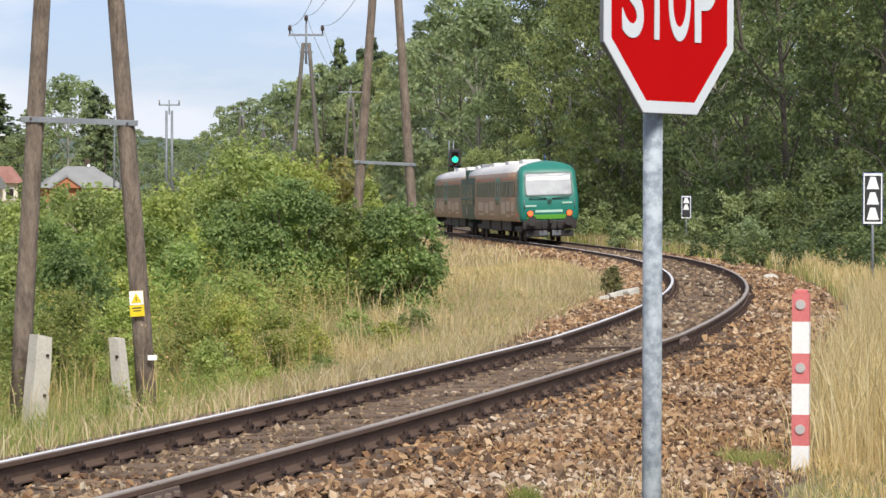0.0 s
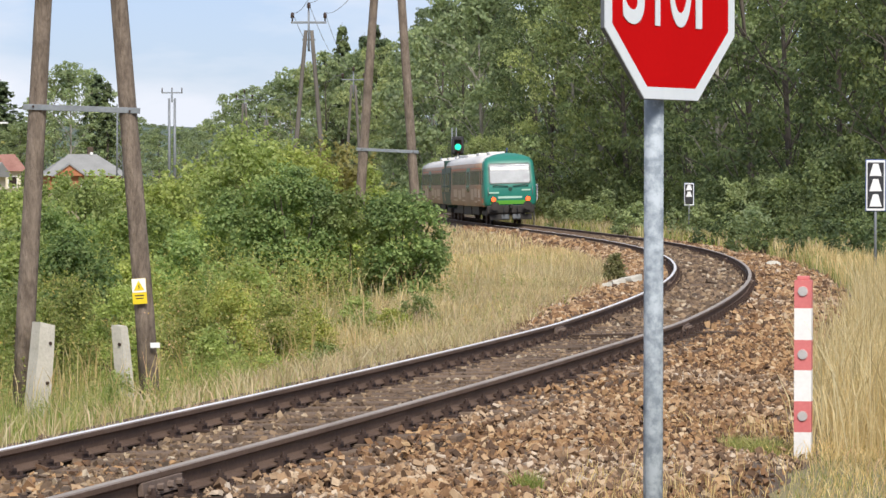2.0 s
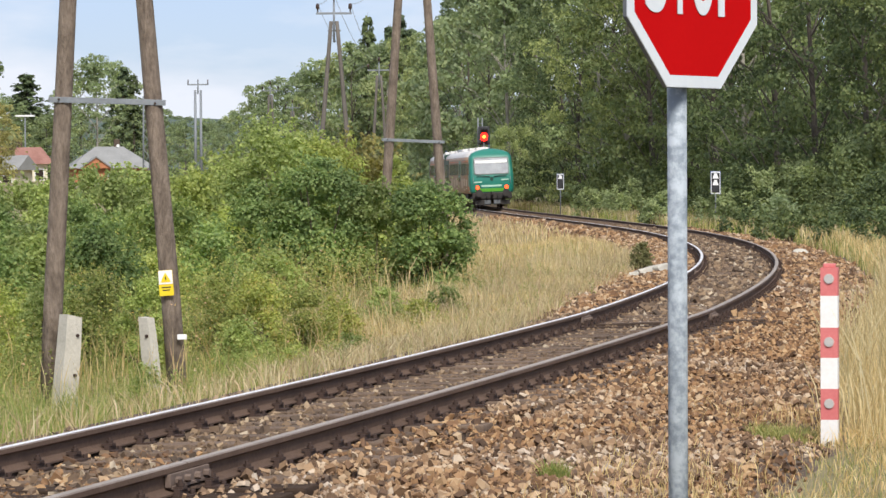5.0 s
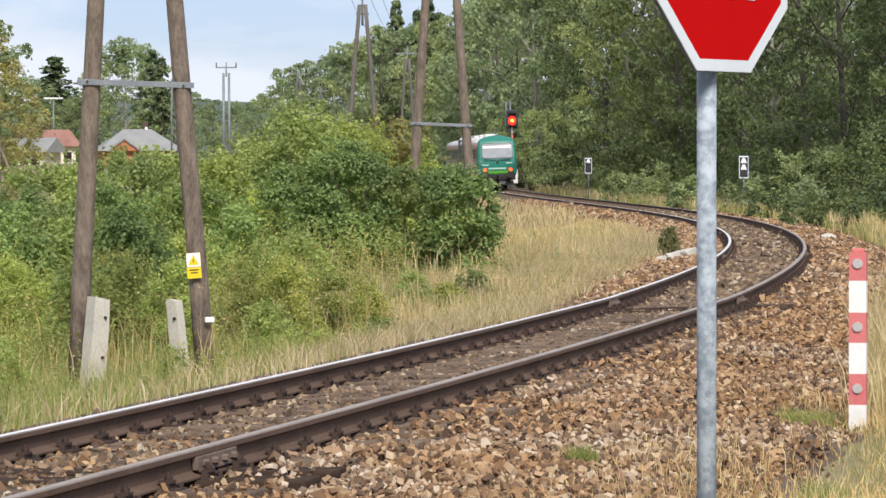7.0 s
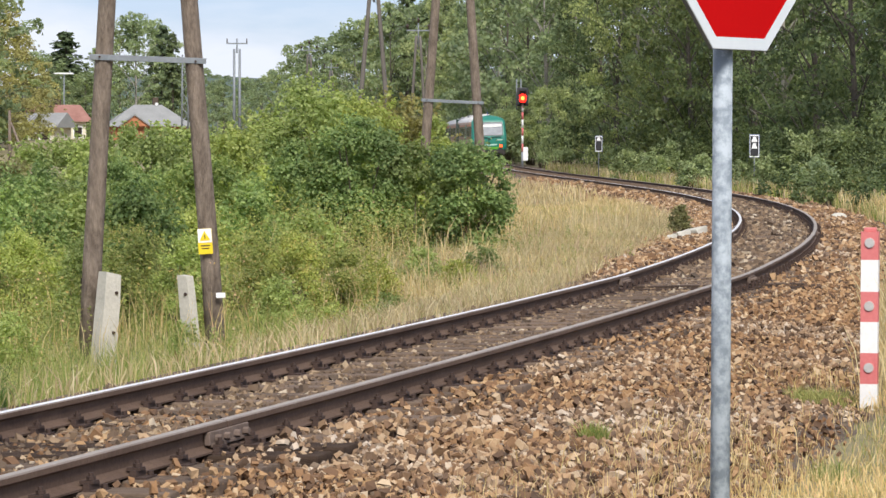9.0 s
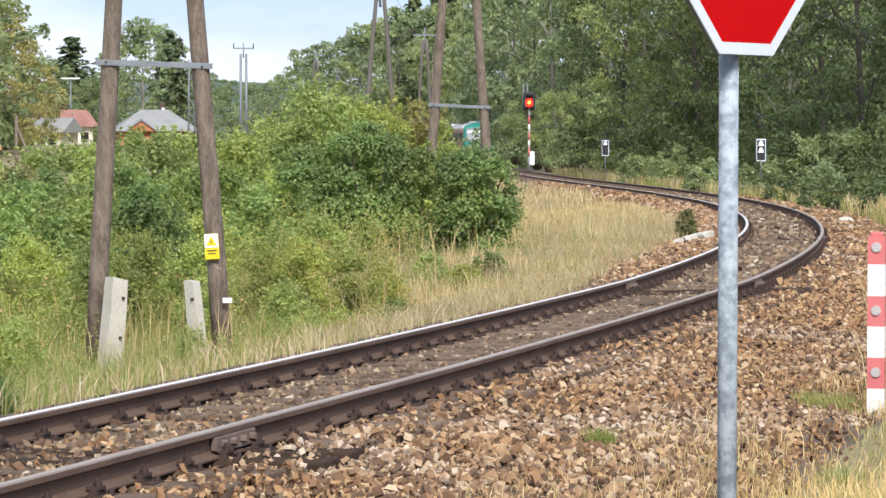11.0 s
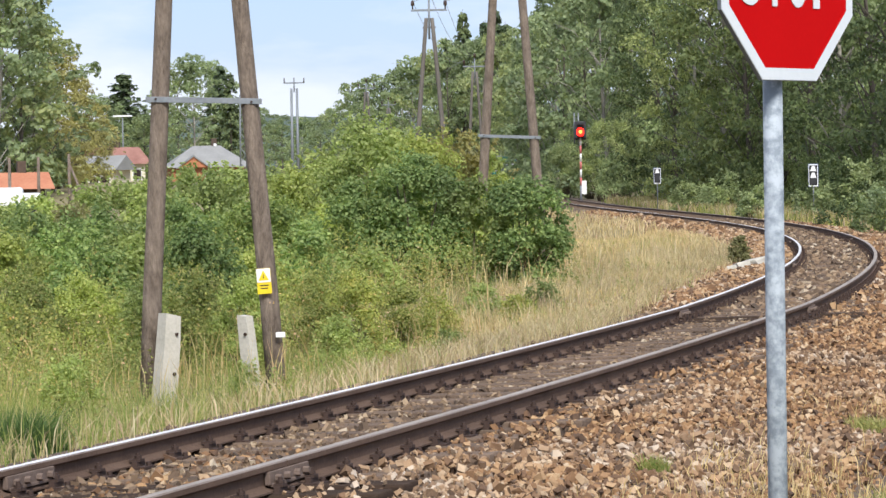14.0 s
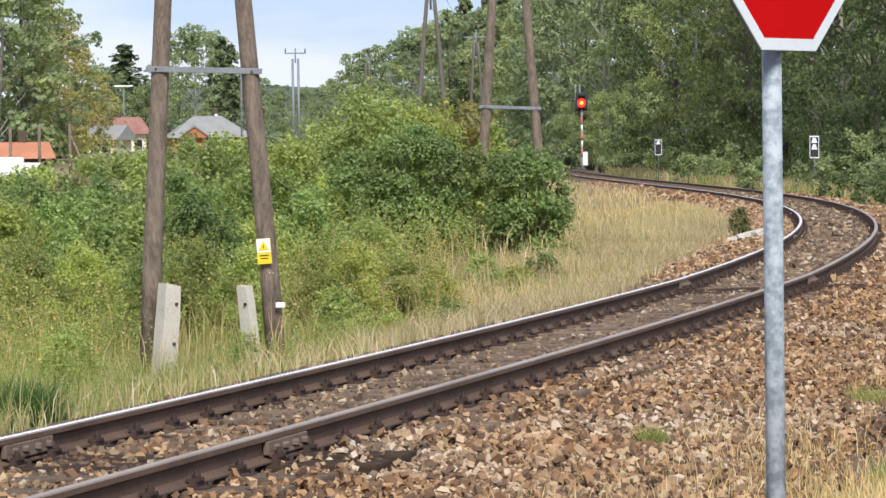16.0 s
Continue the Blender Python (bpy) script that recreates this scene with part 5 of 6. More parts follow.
def build_car():
    ob = thing("railcar", "green-nosed diesel railcar with brown sides and pale roof", "train", "two coupled railcars")
    ys = [CAB_Y, -6, -2, 2, 6, CAR_HALF - 0.15]
    shell = [(x, z) for x, z in SECTION[:8]]
    body = part("body", loft([[(-x, y, z) for x, z in shell] + [(x, y, z) for x, z in reversed(shell)] for y in ys]), T_SIDE, ob, "brown and beige car body")
    roof = [(x, z) for x, z in SECTION[7:]]
    rf = part("roof", loft([[(-x, y, z + 0.003) for x, z in roof] + [(x, y, z + 0.003) for x, z in reversed(roof[:-1])] for y in ys]), T_ROOF, ob, "pale grey roof")
    for y in (-5, 0.5, 6.5):
        part("roof_vent", box(0.9, 1.3, 0.16, (0, y, 3.76), 0.05), T_ROOF, rf)
    part("exhaust", box(0.5, 0.7, 0.22, (0.2, 9.0, 3.78), 0.05), GREY_STEEL, rf)
    part("gangway_end", box(2.5, 0.35, 2.7, (0, CAR_HALF, 2.1), 0.12), T_DKGREEN, ob, "dark green gangway end")
    part("end_wall", box(2.82, 0.9, 2.55, (0, CAR_HALF - 0.62, 2.28), 0.05), T_DKGREEN, ob, "dark green end panel")
    zs = [0.95, 1.1, 1.3, 1.7, 2.0, 2.4, 2.8, 2.95, 3.1, 3.25, 3.45, 3.6, 3.68, 3.72]
    cab = part("cab", loft([cab_ring(z) for z in zs]), T_GREEN, ob, "green rounded driver's cab")
    # nose
    part("screen_surround", nose_panel(-1.13, 1.13, 2.10, 3.18, 0.012, 0.03, 0.10), T_DKGREEN, cab, "dark green windscreen surround")
    ws = part("windscreen", nose_panel(-1.07, 1.07, 2.16, 3.12, 0.022, 0.02, 0.06), T_SCREEN, cab, "wide windscreen reflecting the sky")
    part("sun_blind", nose_panel(-1.03, 1.03, 2.82, 2.98, 0.028, 0.01), POST_WHITE, ws, "white sun blind")
    for sx in (-1, 1):
        wiper = tube([(sx * 0.12, nose_y(2.0) - 0.05, 1.98), (sx * 0.75, nose_y(2.0) - 0.06, 2.04), (sx * 0.95, nose_y(2.1) - 0.05, 2.0)], 0.022, 6)
        part("wiper", wiper, BLACK, cab)
        part("hand_rail", tube([(sx * 1.20, nose_y(1.5) + 0.02, 1.50), (sx * 1.20, nose_y(1.9) + 0.0, 1.95)], 0.02, 6), GREY_STEEL, cab)
        lamp = part("tail_lamp_housing", disc(0.15, 0.08, (sx * 0.93, nose_y(1.35) - 0.035, 1.32), 20), BLACK, cab)
        part("tail_lamp", disc(0.125, 0.04, (sx * 0.93, nose_y(1.35) - 0.06, 1.32), 20), TAIL, lamp, "glowing red tail lamp")
        part("corner_panel", side_patch(sx, -10.85, CAB_Y, 0.96, 1.38, 0.006), T_ORANGE, cab, "orange corner panel")
        part("cab_window", side_patch(sx, -10.72, -10.25, 2.1, 2.85, 0.006), T_GLASS, cab, "dark side window")
    part("lime_band", nose_panel(-1.08, 1.08, 1.06, 1.26, 0.008, 0.03), T_LIME, cab, "lime green band")
    part("writing_bar", nose_panel(-0.68, 0.62, 1.36, 1.47, 0.008, 0.02), T_TEXT, cab)
    part("writing_bar", nose_panel(-1.15, -0.62, 1.62, 1.70, 0.006, 0.02), T_TEXT, cab)
    part("writing_bar", nose_panel(0.62, 1.08, 1.74, 1.82, 0.006, 0.02), T_TEXT, cab)
    part("emblem", disc(0.11, 0.03, (0, nose_y(1.85) - 0.03, 1.84), 18), T_DKGREEN, cab)
    part("antenna", tube([(0, -10.2, 3.7), (0, -10.2, 3.98)], 0.03, 6), BLUE, cab, "blue aerial")
    # sides
    for sx in (-1, 1):
        part("window_band", side_patch(sx, -9.6, 10.3, 2.06, 2.86, 0.003), T_SIDE, body)
        for y0, y1 in ((-9.7, -9.25), (-8.9, -7.4), (-7.3, -5.8), (-5.7, -4.2), (-1.7, -0.2), (-0.1, 1.4), (1.5, 3.0), (3.1, 4.6), (4.7, 6.1)):
            w = part("window", side_patch(sx, y0, y1, 2.1, 2.82, 0.008), T_GLASS, body, "dark side window")
            part("window_frame", side_patch(sx, y0 - 0.04, y0, 2.08, 2.84, 0.014), UNDER, w)
        for y0, y1 in ((-3.9, -2.1), (7.2, 10.5)):
            d = part("door", side_patch(sx, y0, y1, 1.0, 3.0, 0.012 if y0 < 0 else 0.038), T_GREEN if y0 < 0 else T_DKGREEN, body, "green passenger door" if y0 < 0 else "dark green passenger door")
            for k in (0.12, 0.56):
                part("door_window", side_patch(sx, y0 + (y1 - y0) * k, y0 + (y1 - y0) * (k + 0.32), 1.7, 2.8, 0.018 if y0 < 0 else 0.044), T_GLASS, d)
        part("end_panel", side_patch(sx, 6.9, 10.95, 0.97, 3.12, 0.03), T_DKGREEN, body, "dark green end section")
        for y0, y1, z0, z1 in ((-9.2, -8.2, 1.25, 1.85), (-7.7, -6.4, 1.15, 1.9), (-5.9, -4.5, 1.3, 1.85), (-1.4, 0.3, 1.2, 1.9), (0.9, 2.4, 1.3, 1.8), (3.0, 5.2, 1.2, 1.85)):
            part("pale_panel", side_patch(sx, y0, y1, z0, z1, 0.004), T_PALE, body, "pale painted panel")
        part("rail_stripe", side_patch(sx, -9.9, 10.6, 2.93, 2.98, 0.004), T_ORANGE, body, "orange stripe under the roof")
    # underneath
    for y0, y1, h in ((-6.0, -2.5, 0.5), (-2.0, 2.0, 0.55), (2.6, 6.0, 0.5)):
        part("equipment_box", box(2.3, y1 - y0, h, (0, (y0 + y1) / 2, 0.98 - h / 2), 0.05), UNDER, ob, "dark underfloor equipment")
    for y in (-7.8, 7.8):
        bogie = part("bogie", box(2.1, 2.6, 0.28, (0, y, 0.58), 0.08), UNDER, ob, "dark wheel bogie")
        for yy in (-0.95, 0.95):
            for sx in (-1, 1):
                wheel = tube([(sx * 0.70, y + yy, 0.40), (sx * 0.76, y + yy, 0.40), (sx * 0.84, y + yy, 0.40)], [0.43, 0.40, 0.40], 20)
                part("wheel", wheel, IRON, bogie)
    beam = part("buffer_beam", box(2.55, 0.35, 0.42, (0, -11.15, 0.80), 0.06), UNDER, ob, "dark buffer beam")
    for sx in (-1, 1):
        b = tube([(sx * 0.875, -11.2, 0.98), (sx * 0.875, -11.62, 0.98)], 0.09, 12)
        part("buffer_shank", b, UNDER, beam)
        part("buffer", disc(0.23, 0.05, (sx * 0.875, -11.67, 0.98), 18), UNDER, beam, "round buffer")
        part("plough_half", box(1.05, 0.08, 0.30, (sx * 0.60, -11.25, 0.40), 0.03), UNDER, beam)
        part("plough_plate", box(0.42, 0.03, 0.22, (sx * 0.30, -11.30, 0.42), 0.01), SIGN_BACK, beam, "worn grey snow plough plate")
        part("brake_hose", tube([(sx * 0.35, -11.3, 0.95), (sx * 0.37, -11.5, 0.75), (sx * 0.35, -11.42, 0.52)], 0.03, 6), BLACK, beam)
    part("coupler", box(0.16, 0.45, 0.20, (0, -11.5, 0.95), 0.03), UNDER, beam)
    return ob


rear_car = build_car()
rear_car.scale = (0.91, 1.09, 0.95)
front_car = copy_thing(rear_car, pose(0, 0, 0))
tagged(front_car, "leading diesel railcar with brown sides and pale roof, coupled ahead")


def car_pose(s_mid, flip):
    a, b = on_track(np.array([s_mid - 7.8, s_mid + 7.8]))
    a, b = Vector(a), Vector(b)
    m = (a + b) / 2
    d = b - a
    turn = math.degrees(math.atan2(-d.x, d.y)) + 0.5
    rise = math.degrees(math.asin(d.z / d.length))
    tilt = math.degrees(math.atan(CANT / 1.5))
    return pose(m.x, m.y, m.z, 0, 0, turn) @ pose(0, 0, 0, rise, -tilt, 0) @ pose(0, 0, 0, 0, 0, 180 if flip else 0)


def tail_at(t):
    """How far along the track the train's tail is at t seconds: it gathers speed."""
    return 116.0 + 8.9 * t + 0.018 * t ** 3


# ---- houses and what stands round them ----


def hip_house(px, dist, base, w, d, wall_h, roof_h, wall_mat, roof_mat, label, turn=0.0, gable=False):
    x = at_angle(px, dist)
    ob = thing("house", label, "house", "houses behind the bushes", m=pose(x, dist, base, 0, 0, turn))
    part("wall", box(w, d, wall_h + 3, (0, 0, (wall_h - 3) / 2)), wall_mat, ob)
    b = bmesh.new()
    o = 0.5
    e = [b.verts.new(p) for p in ((-w / 2 - o, -d / 2 - o, wall_h - 0.2), (w / 2 + o, -d / 2 - o, wall_h - 0.2), (w / 2 + o, d / 2 + o, wall_h - 0.2), (-w / 2 - o, d / 2 + o, wall_h - 0.2))]
    k = 0.5 * w + o if gable else 0.18 * w
    r = [b.verts.new((-k, 0, wall_h + roof_h)), b.verts.new((k, 0, wall_h + roof_h))]
    for f in ((e[0], e[1], r[1], r[0]), (e[1], e[2], r[1]), (e[2], e[3], r[0], r[1]), (e[3], e[0], r[0]), (e[3], e[2], e[1], e[0])):
        b.faces.new(f)
    bmesh.ops.recalc_face_normals(b, faces=b.faces[:])
    rf = part("roof", b, roof_mat, ob)
    part("chimney", box(0.5, 0.5, 1.5, (0.1 * w, 0.2, wall_h + roof_h - 0.1), 0.03), DARK_WOOD, rf)
    for sx in (-0.3, 0.0, 0.3):
        win = part("window", box(0.95, 0.10, 1.1, (sx * w, -d / 2 - 0.01, wall_h - 1.2), 0.01), WHITE, ob)
        part("pane", box(0.8, 0.06, 0.95, (sx * w, -d / 2 - 0.05, wall_h - 1.2)), T_GLASS, win)
    return ob


grey_house = hip_house(141, 270, 1.0, 6.8, 6.5, 1.75, 1.75, BRICK, ROOF_GREY, "house with orange walls and a grey hipped roof", 12)
b = prism([(-1.35, 0), (1.35, 0), (0, 0.95)], 1.4)
dormer = part("dormer", b, BRICK, grey_house, "orange gable")
dormer.location = (-1.5, -3.75, 1.55)
part("dormer_roof", prism([(-1.6, -0.08), (-1.45, -0.08), (0, 0.95), (1.45, -0.08), (1.6, -0.08), (0, 1.12)], 1.8), ROOF_GREY, dormer).location = (0, -0.15, 0)
part("satellite_dish", disc(0.14, 0.05, (0.75, -0.3, 3.55), 16), WHITE, grey_house)
red_house = hip_house(-25, 285, 1.45, 4.4, 4.4, 1.8, 1.4, RENDER_WHITE, ROOF_RED, "pale house with a red tiled gable roof", 35, True)
hip_house(-44, 262, 1.3, 3.6, 3.2, 1.3, 1.1, RENDER_WHITE, ROOF_GREY, "small pale annexe with a grey roof", -20, True)
sg = float(ground_z(at_angle(-195, 172), 172))
hip_house(-198, 172, sg, 2.6, 3, 1.30 - sg, 0.75, DARK_WOOD, surface("orange_tile_roof", (0.36, 0.13, 0.07), (0.50, 0.23, 0.13), 0.9, coarse=0.8, fine=6, bump=0.3), "timber shed with an orange tiled roof", 20, True)


def parked_van(px, dist, base, length, label):
    x = at_angle(px, dist)
    ob = thing("parked_van", label, "van", m=pose(x, dist, base, 0, 0, 8))
    part("body", box(length, 1.8, 0.75, (0, 0, 0.75), 0.15), WHITE, ob)
    part("cabin", box(length * 0.6, 1.6, 0.45, (-length * 0.08, 0, 1.2), 0.16), WHITE, ob)
    for sx in (-0.32, 0.32):
        for sy in (-1, 1):
            part("wheel", tube([(sx * length, sy * 0.75, 0.32), (sx * length, sy * 0.95, 0.32)], 0.32, 14), BLACK, ob)


vx = at_angle(-214, 160)
parked_van(-214, 160, float(ground_z(vx, 160)) + 0.02, 3.4, "white parked van behind the bushes")
ox = at_angle(-8, 300)
lamp = thing("street_lamp", "grey street lamp with a flat double head", "street lamp", m=pose(ox, 300, float(ground_z(ox, 300))))
part("pole", tube([(0, 0, -0.2), (0, 0, 6.4)], [0.09, 0.06], 10), GREY_STEEL, lamp)
part("lamp_head", box(1.9, 0.35, 0.16, (0, 0, 6.45), 0.05), WHITE, lamp)
for px, dist, top in ((-160, 168, 2.9), (-105, 165, 3.0), (-212, 160, 2.8)):
    x = at_angle(px, dist)
    g = float(ground_z(x, dist))
    pole = thing("garden_pole", "grey wooden pole beside the gardens", "pole", "poles beside the gardens", m=pose(x, dist, g))
    part("shaft", tube([(0, 0, -0.2), (0, 0, top - g)], [0.10, 0.08], 8), POLE_WOOD, pole)
    if px == -105:
        part("strut", tube([(1.1, 0, -0.1), (0.05, 0, (top - g) * 0.8)], 0.07, 8), POLE_WOOD, pole)

# ---- small things beside the line ----
for x, y, r, label in ((7.8, 72.0, 0.13, "pale round stone at the ballast's edge"),):
    b = bmesh.new()
    bmesh.ops.create_icosphere(b, subdivisions=3, radius=1)
    for v in b.verts:
        v.co *= 1 + 0.18 * noise.noise(v.co * 1.3)
        v.co = Vector((v.co.x * r * 1.6, v.co.y * r, v.co.z * r * 0.8))
    ob = part("stone", b, CONCRETE)
    ob.location = (x, y, float(ground_z(x, y)) + r * 0.4)
    tagged(ob, label, "stone")
for x, y, r in ((3.25, 58.0, 0.20), (3.55, 59.0, 0.24), (3.0, 56.5, 0.15)):
    b = box(r * 2.2, r * 1.5, r * 0.55, (0, 0, 0), 0.03)
    for v in b.verts:
        v.co += Vector((noise.noise(v.co * 5), noise.noise(v.co * 5 + Vector((3, 0, 0))), noise.noise(v.co * 5 + Vector((0, 4, 0))))) * 0.04
    ob = part("stone", b, CONCRETE)
    ob.matrix_basis = pose(x, y, float(ground_z(x, y)) + 0.06, 14, -10, x * 90)
    tagged(ob, "broken pale concrete slab lying on the ballast shoulder", "stone", "concrete rubble")
small_bush = bush_shape(41, LEAF_OLIVE, 0.42, 0.62, 0.055, 3.0, "small yellow-green shrub on the ballast shoulder")
small_bush.matrix_basis = pose(3.45, 62, float(ground_z(3.45, 62)) - 0.05)

# ---- grass ----


def blades(name, label, x, y, height, width, material, rng, bend=0.35, head=False):
    """One bent, tapering blade at each place; a seed head thickens the tip."""
    n = len(x)
    z = ground_z(x, y) - 0.03
    a = rng.uniform(0, 2 * math.pi, n)
    h = height * rng.uniform(0.55, 1.25, n)
    w = width * rng.uniform(0.6, 1.4, n)
    lean = bend * h * rng.uniform(0.1, 1.0, n)
    b = rng.uniform(0, 2 * math.pi, n)
    side = np.stack([np.cos(a), np.sin(a), np.zeros(n)], -1) * w[:, None]
    root = np.stack([x, y, z], -1)
    out = np.stack([np.cos(b), np.sin(b), np.zeros(n)], -1)
    up = np.array([0, 0, 1.0])
    mid = root + up * (h * 0.62)[:, None] + out * (lean * 0.35)[:, None]
    tip = root + up * h[:, None] + out * lean[:, None]
    k = 1.5 if head else 0.75
    v = np.stack([root - side * (0.5 if head else 1), root + side * (0.5 if head else 1), mid + side * k, mid - side * k, tip], 1).reshape(-1, 3)
    i = np.arange(n)[:, None] * 5
    loops = np.concatenate([i, i + 1, i + 2, i + 3, i + 3, i + 2, i + 4], 1).ravel()
    ob = mesh_from_arrays(name, v, loops, np.tile([4, 3], n), material)
    return tagged(ob, label, "grass", kind="stuff")


def strip(rng, n, s_range, d_range, keep):
    """Random places along the track; keep gives the chance to stay, by s and d."""
    s, d = rng.uniform(*s_range, n), rng.uniform(*d_range, n)
    ok = rng.random(n) < keep(s, d)
    s, d = s[ok], d[ok]
    p = on_track(s, 0.0)
    a = np.interp(s, S, th)
    return p[:, 0] + d * np.cos(a), p[:, 1] - d * np.sin(a)


rng = np.random.default_rng(77)
patch = lambda s, d, f: 0.5 + 0.5 * np.sin(s * 0.55 * f + 1.1 * np.sin(d * 1.3 * f)) * np.cos(d * 0.9 * f + 0.4 * s)
clear = lambda s, d: np.clip((-d - np.interp(s, [18, 32], [0.84, 1.9]) - 0.3 * patch(s, d, 1.7)) / 0.5, 0, 1)

far_off = lambda s, d: np.clip((s - 14) / 10, 0, 1)
# sparse trodden grass round the foot of the pole
trodden = lambda x, y: (np.hypot((x + 3.75) / 1.25, (y - 29.9) / 2.7) < 1.0 + 0.25 * np.sin(7 * x + 3 * y)) & (np.sin(x * 913.7 + y * 517.3) < 0.78)
bare = lambda x, y: ((np.abs(x / y + 0.178) > 0.0165) | (y > 24.6) | (y < 20.0)) & (np.hypot(x + 4.3, y - 31.4) > 0.35) & (np.hypot(x + 3.37, y - 31.5) > 0.3) & ~trodden(x, y)
lush = lambda s, d: np.clip((-d - np.interp(s, [0, 14, 22, 40], [1.2, 2.4, 3.9, 4.6])) / 0.8, 0, 1)
x, y = strip(rng, 120000, (-1, 60), (-10, -0.9), lambda s, d: clear(s, d) * (0.12 + 0.3 * patch(s, d, 1.4) * (s > 24) + 0.7 * lush(s, d)) * (0.35 + 0.65 * patch(s, d, 0.8)))
ok = bare(x, y)
blades("green_grass", "short green and straw grass beside the track", x[ok], y[ok], 0.25, 0.0034, GRASS_GREEN, rng, 0.95)
x, y = strip(rng, 150000, (-1, 62), (-6.5, -0.9), lambda s, d: clear(s, d) * np.clip((1 - 0.6 * lush(s, d)) * (0.40 + 0.60 * patch(s, d, 0.9)), 0, 1) * np.interp(s, [0, 12, 20], [0.10, 0.25, 0.9]))
ok = bare(x, y)
blades("dry_grass", "dry straw-coloured grass beside the track", x[ok], y[ok], 0.25, 0.0026, GRASS_DRY, rng, 0.9, True)
x, y = strip(rng, 4500, (22, 60), (-6.0, -2.2), lambda s, d: clear(s, d) * patch(s, d, 1.1) ** 2)
blades("dry_grass", "taller dry stalks along the verge", x, y, 0.55, 0.0030, GRASS_DRY, rng, 0.5, True)
x, y = strip(rng, 45000, (-1, 26), (-10, -1.3), lambda s, d: clear(s, d) * lush(s, d) * (0.25 + 0.75 * patch(s, d, 1.2)))
ok = bare(x, y)
blades("green_grass", "tall soft yellow-green grass beside the pole", x[ok], y[ok], 0.44, 0.0028, GRASS_GREEN, rng, 0.7)
x, y = strip(rng, 26000, (54, 95), (-9.0, -2.6), lambda s, d: clear(s, d) * (0.15 + 0.85 * patch(s, d, 0.6)))
blades("dry_grass", "dry grass before the bend", x, y, 0.32, 0.006, GRASS_DRY, rng, 0.7, True)
x, y = strip(rng, 12000, (54, 95), (-9.0, -2.8), lambda s, d: clear(s, d) * (1 - patch(s, d, 0.6)))
blades("green_grass", "green grass before the bend", x, y, 0.30, 0.007, GRASS_GREEN, rng, 0.8)
x, y = strip(rng, 16000, (95, 190), (-9.0, -2.4), lambda s, d: clear(s, d) * (0.3 + 0.7 * patch(s, d, 0.35)))
blades("dry_grass", "dry grass along the far ballast", x, y, 0.45, 0.012, GRASS_DRY, rng, 0.5, True)
x, y = strip(rng, 3500, (14, 44), (-12, -3.6), lambda s, d: 0.15 + 0.85 * patch(s, d, 0.55))
blades("dry_grass", "tall dry stalks standing among weeds", x, y, 0.70, 0.0028, GRASS_DRY, rng, 0.4, True)
# right of the track
right = lambda s, d: np.clip((d - edge_of(s) + 0.15 - 0.3 * patch(s, d, 1.3)) / 0.35, 0, 1)
for count, tall, label in ((46000, 0.55, "dry golden grass on the bank"), (16000, 0.85, "tall dry golden stalks on the bank")):
    x, y = strip(rng, count, (5, 34), (2.6, 6.2), lambda s, d: right(s, d) * np.clip((s - 5) / 3, 0.1, 1) * np.where(d < edge_of(s) + 1.6, 1, 0.45) * (0.4 + 0.6 * patch(s, d, 1.9)))
    ok = (y > 19.5) & ((y > 20.9) | (x / y > 0.128))
    blades("dry_grass", label, x[ok], y[ok], tall, 0.0027, GRASS_GOLD, rng, 0.5, True)
x, y = strip(rng, 8000, (6, 34), (2.6, 6.2), lambda s, d: right(s, d) * patch(s, d, 1.2))
ok = (y > 19.5) & ((y > 20.9) | (x / y > 0.128))
blades("green_grass", "green grass among the dry stalks", x[ok], y[ok], 0.26, 0.0035, GRASS_GREEN, rng, 0.7)
x, y = strip(rng, 14000, (34, 70), (2.4, 7), lambda s, d: right(s, d) * (0.3 + 0.7 * patch(s, d, 0.9)))
blades("dry_grass", "dry golden grass further along the bank", x, y, 0.55, 0.006, GRASS_GOLD, rng, 0.5, True)
x, y = strip(rng, 14000, (34, 70), (2.4, 8), lambda s, d: right(s, d))
blades("green_grass", "green grass further along the bank", x, y, 0.45, 0.008, GRASS_GREEN, rng, 0.6)
x, y = strip(rng, 26000, (-2, 12), (2.9, 6.5), lambda s, d: right(s, d) * (0.2 + 0.5 * patch(s, d, 1.1)))
blades("green_grass", "short green grass round the marker post", x, y, 0.11, 0.0032, GRASS_DULL, rng, 0.9)
x, y = strip(rng, 26000, (-2, 12), (2.9, 6.5), lambda s, d: right(s, d) * (0.9 - 0.6 * patch(s, d, 1.1)))
blades("dry_grass", "short dry grass round the marker post", x, y, 0.13, 0.0026, GRASS_DRY, rng, 0.9, True)
x, y = strip(rng, 15000, (-4, 9), (2.2, 4.4), lambda s, d: np.clip((d - 2.1) / 1.6, 0, 1) * patch(s, d, 1.5))
blades("dry_grass", "thin dry stalks in the gravel", x, y, 0.16, 0.0017, GRASS_DRY, rng, 0.7, True)
x, y = strip(rng, 26000, (60, 190), (2.7, 13), lambda s, d: right(s, d) * (0.25 + 0.75 * patch(s, d, 0.3)))
blades("green_grass", "mixed grass before the wood", x, y, 0.5, 0.016, GRASS_GREEN, rng, 0.6)
x, y = strip(rng, 18000, (60, 190), (2.7, 9), lambda s, d: right(s, d) * patch(s, d, 0.45))
blades("dry_grass", "dry grass before the wood", x, y, 0.55, 0.013, GRASS_DRY, rng, 0.5, True)
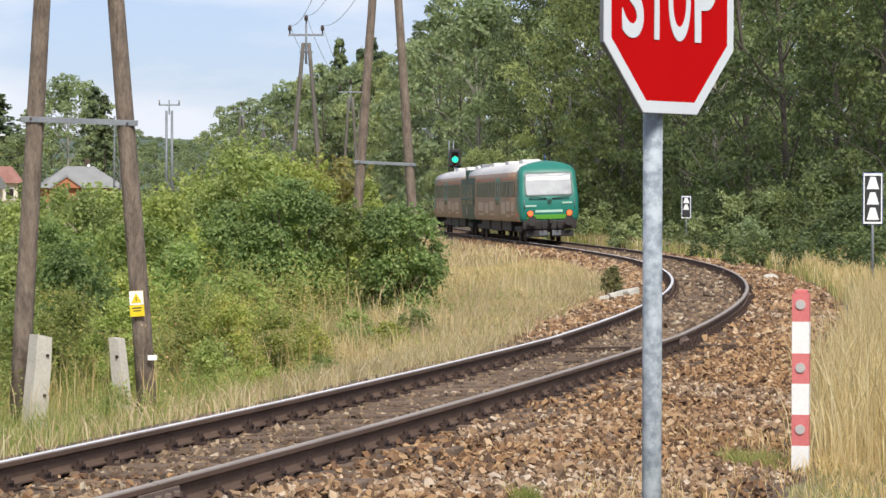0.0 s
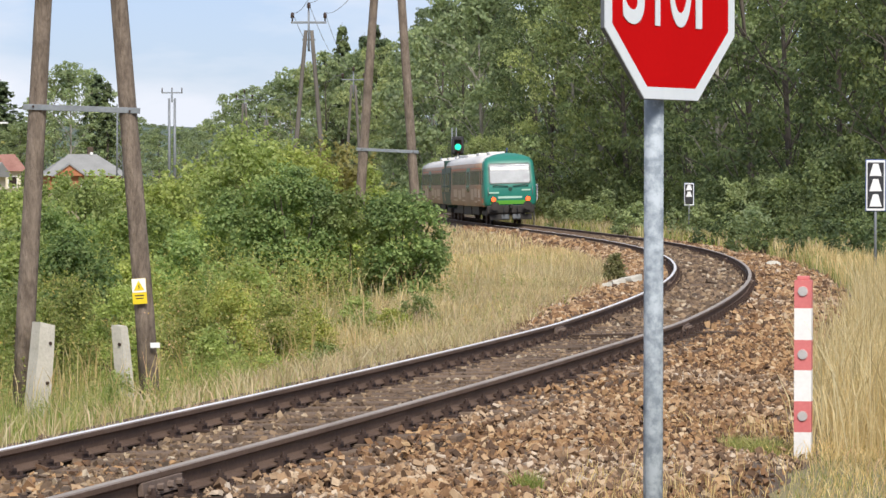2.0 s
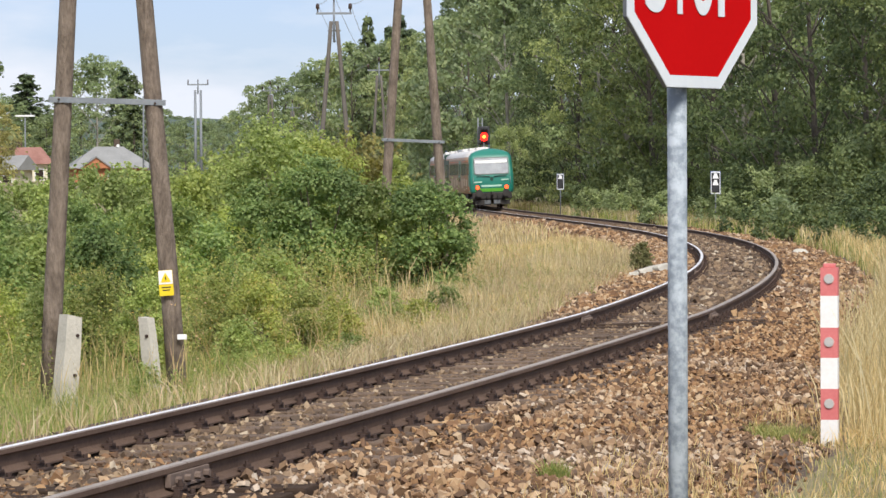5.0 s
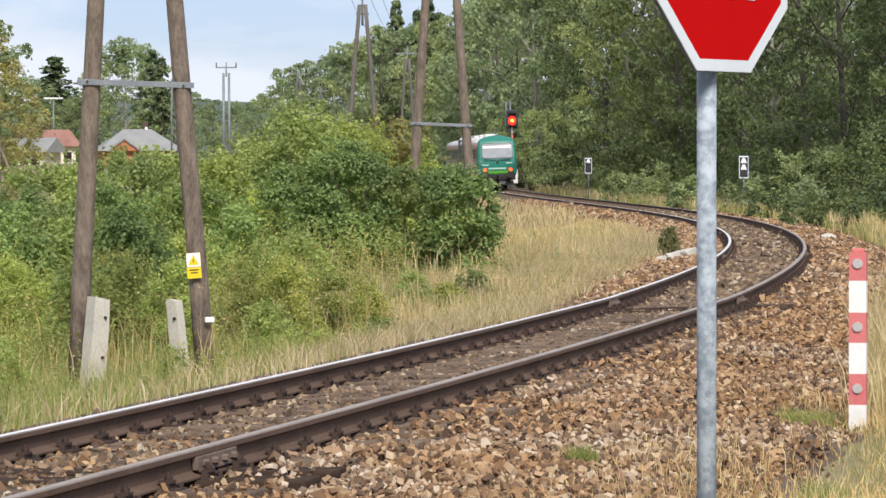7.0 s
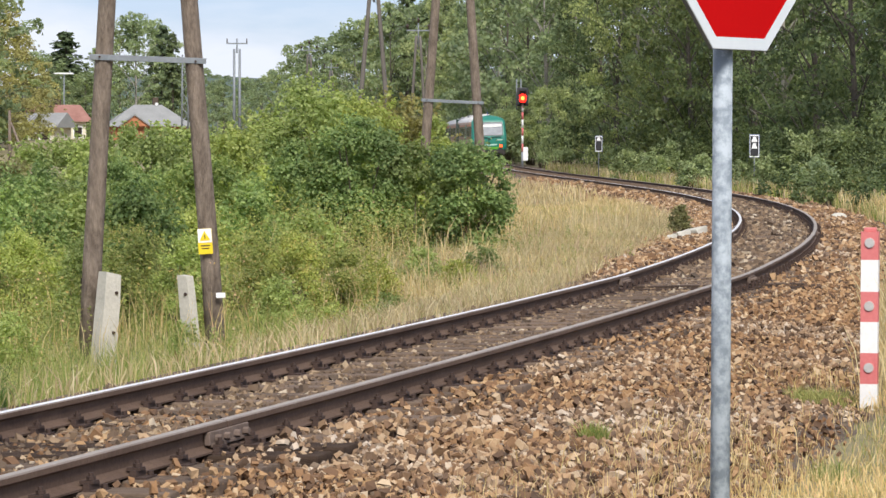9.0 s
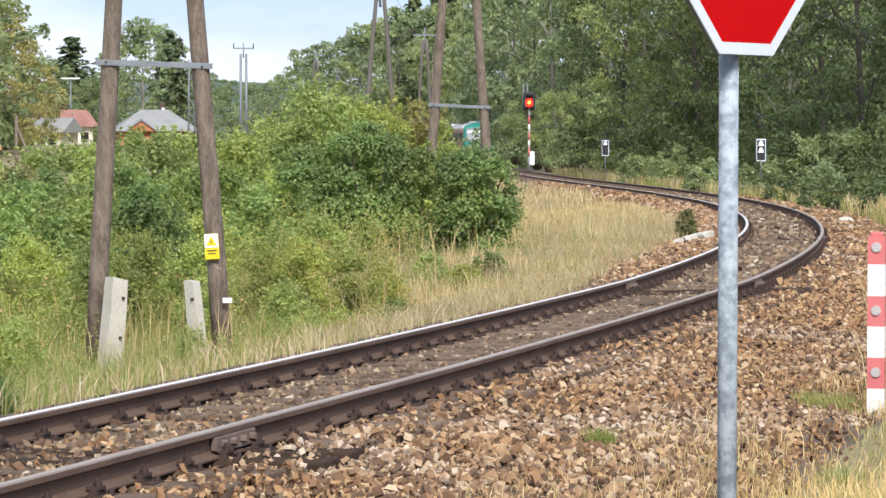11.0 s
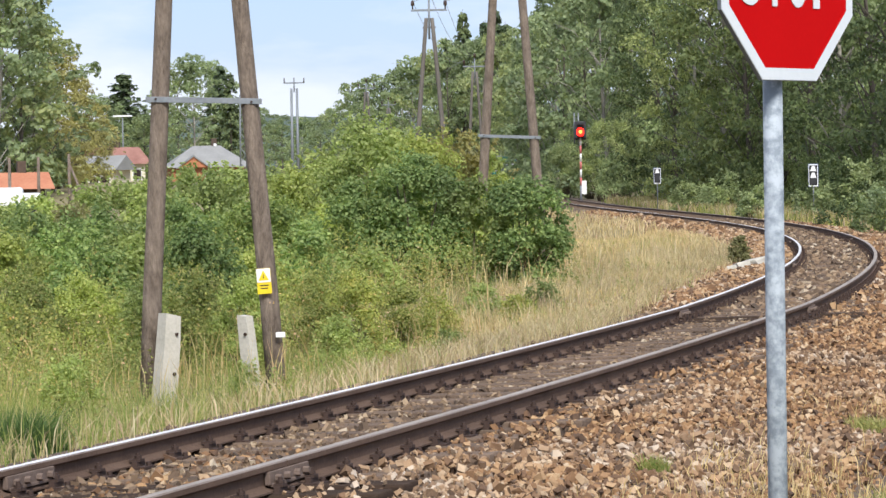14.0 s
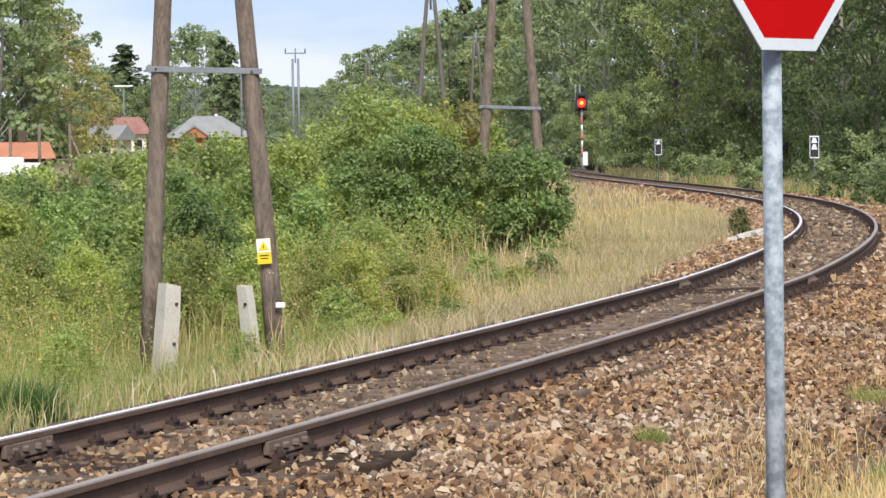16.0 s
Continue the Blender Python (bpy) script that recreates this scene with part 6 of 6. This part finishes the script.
# a few tufts in the gravel
for tx0, ty0, r, n in ((0.49, 17.5, 0.09, 260), (2.12, 20.7, 0.24, 900), (1.75, 16.4, 0.14, 200)):
    q, a = r * np.sqrt(rng.random(n)), rng.uniform(0, 6.28, n)
    blades("grass_tuft", "green grass tuft growing in the gravel", tx0 + q * np.cos(a), ty0 + q * np.sin(a), 0.14, 0.0032, GRASS_DULL if r > 0.2 else GRASS_GREEN, rng, 0.9)

for px, dist, n, h in ((-190, 24.2, 700, 0.42), (-212, 24.6, 700, 0.46), (-165, 24.3, 420, 0.30)):
    q, a = 0.20 * np.sqrt(rng.random(n)), rng.uniform(0, 6.28, n)
    blades("grass_tuft", "lush dark green spiky tuft beside the rail", at_angle(px, dist) + q * np.cos(a), dist + q * np.sin(a), h, 0.006, SPIKY, rng, 1.1)


def weeds(name, label, n, s_range, d_range, height, leaf, material, rng, per=30, keep=None):
    x, y = strip(rng, n, s_range, d_range, keep or (lambda s, d: np.ones_like(s)))
    ok = bare(x, y)
    x, y = x[ok], y[ok]
    n = len(x)
    z = ground_z(x, y)
    h = height * rng.uniform(0.6, 1.2, n)
    t = rng.random((n, per))
    spread = 0.16 * (1.1 - t * 0.7) * height
    a = rng.uniform(0, 6.28, (n, per))
    p = np.stack([x[:, None] + np.cos(a) * spread, y[:, None] + np.sin(a) * spread, z[:, None] + t * h[:, None]], -1).reshape(-1, 3)
    u = np.stack([np.cos(a), np.sin(a), 0.6 + 0 * a], -1).reshape(-1, 3)
    v, l, c = leaf_arrays(rng, p, unit(u), leaf)
    ob = mesh_from_arrays(name, v, l, c, material)
    return tagged(ob, label, "weeds", kind="stuff")


mound = lambda s, d: np.clip(patch(s, d, 0.55) * 1.6 - 0.25, 0.05, 1)
weeds("weeds", "leafy yellow-green weeds among grass", 1700, (14, 46), (-13, -5.2), 0.78, 0.036, WEED, rng, 56, mound)
weeds("weeds", "tall leafy green weeds before the bushes", 1500, (17, 50), (-10.5, -5.6), 1.0, 0.038, WEED, rng, 58, lambda s, d: 0.1 + 0.9 * patch(s, d, 0.5))
weeds("weeds", "low leafy weeds among grass", 2400, (6, 44), (-7.5, -1.9), 0.34, 0.028, WEED, rng, 42, lambda s, d: patch(s, d, 0.9) ** 2 * (0.35 + 0.65 * lush(s, d)))
weeds("faded_flowers", "faded yellow and pink flower heads among weeds", 1500, (14, 48), (-11, -4.2), 1.0, 0.03, FLOWER, rng, 9, lambda s, d: patch(s, d, 0.7))
weeds("faded_flowers", "small pink and straw flower heads in dry grass", 900, (10, 40), (-4.5, -1.9), 0.32, 0.022, FLOWER, rng, 8)
weeds("weeds", "low green weeds before the wood", 1000, (45, 190), (4.5, 13), 0.7, 0.13, WEED, rng, 22)


def motions():
    times = [k * 0.5 for k in range(33)]
    walk(rear_car, [(t, car_pose(tail_at(t) + 12.5, False)) for t in times])
    walk(front_car, [(t, car_pose(tail_at(t) + 12.5 + 24.8, True)) for t in times])
    base = signal_vane.location.copy()
    still = lambda a: pose(base.x, base.y, base.z, 0, 0, a)
    walk(signal_vane, [(0, still(0)), (3.0, still(0)), (3.1, still(-89)), (16, still(-89))])


motions()
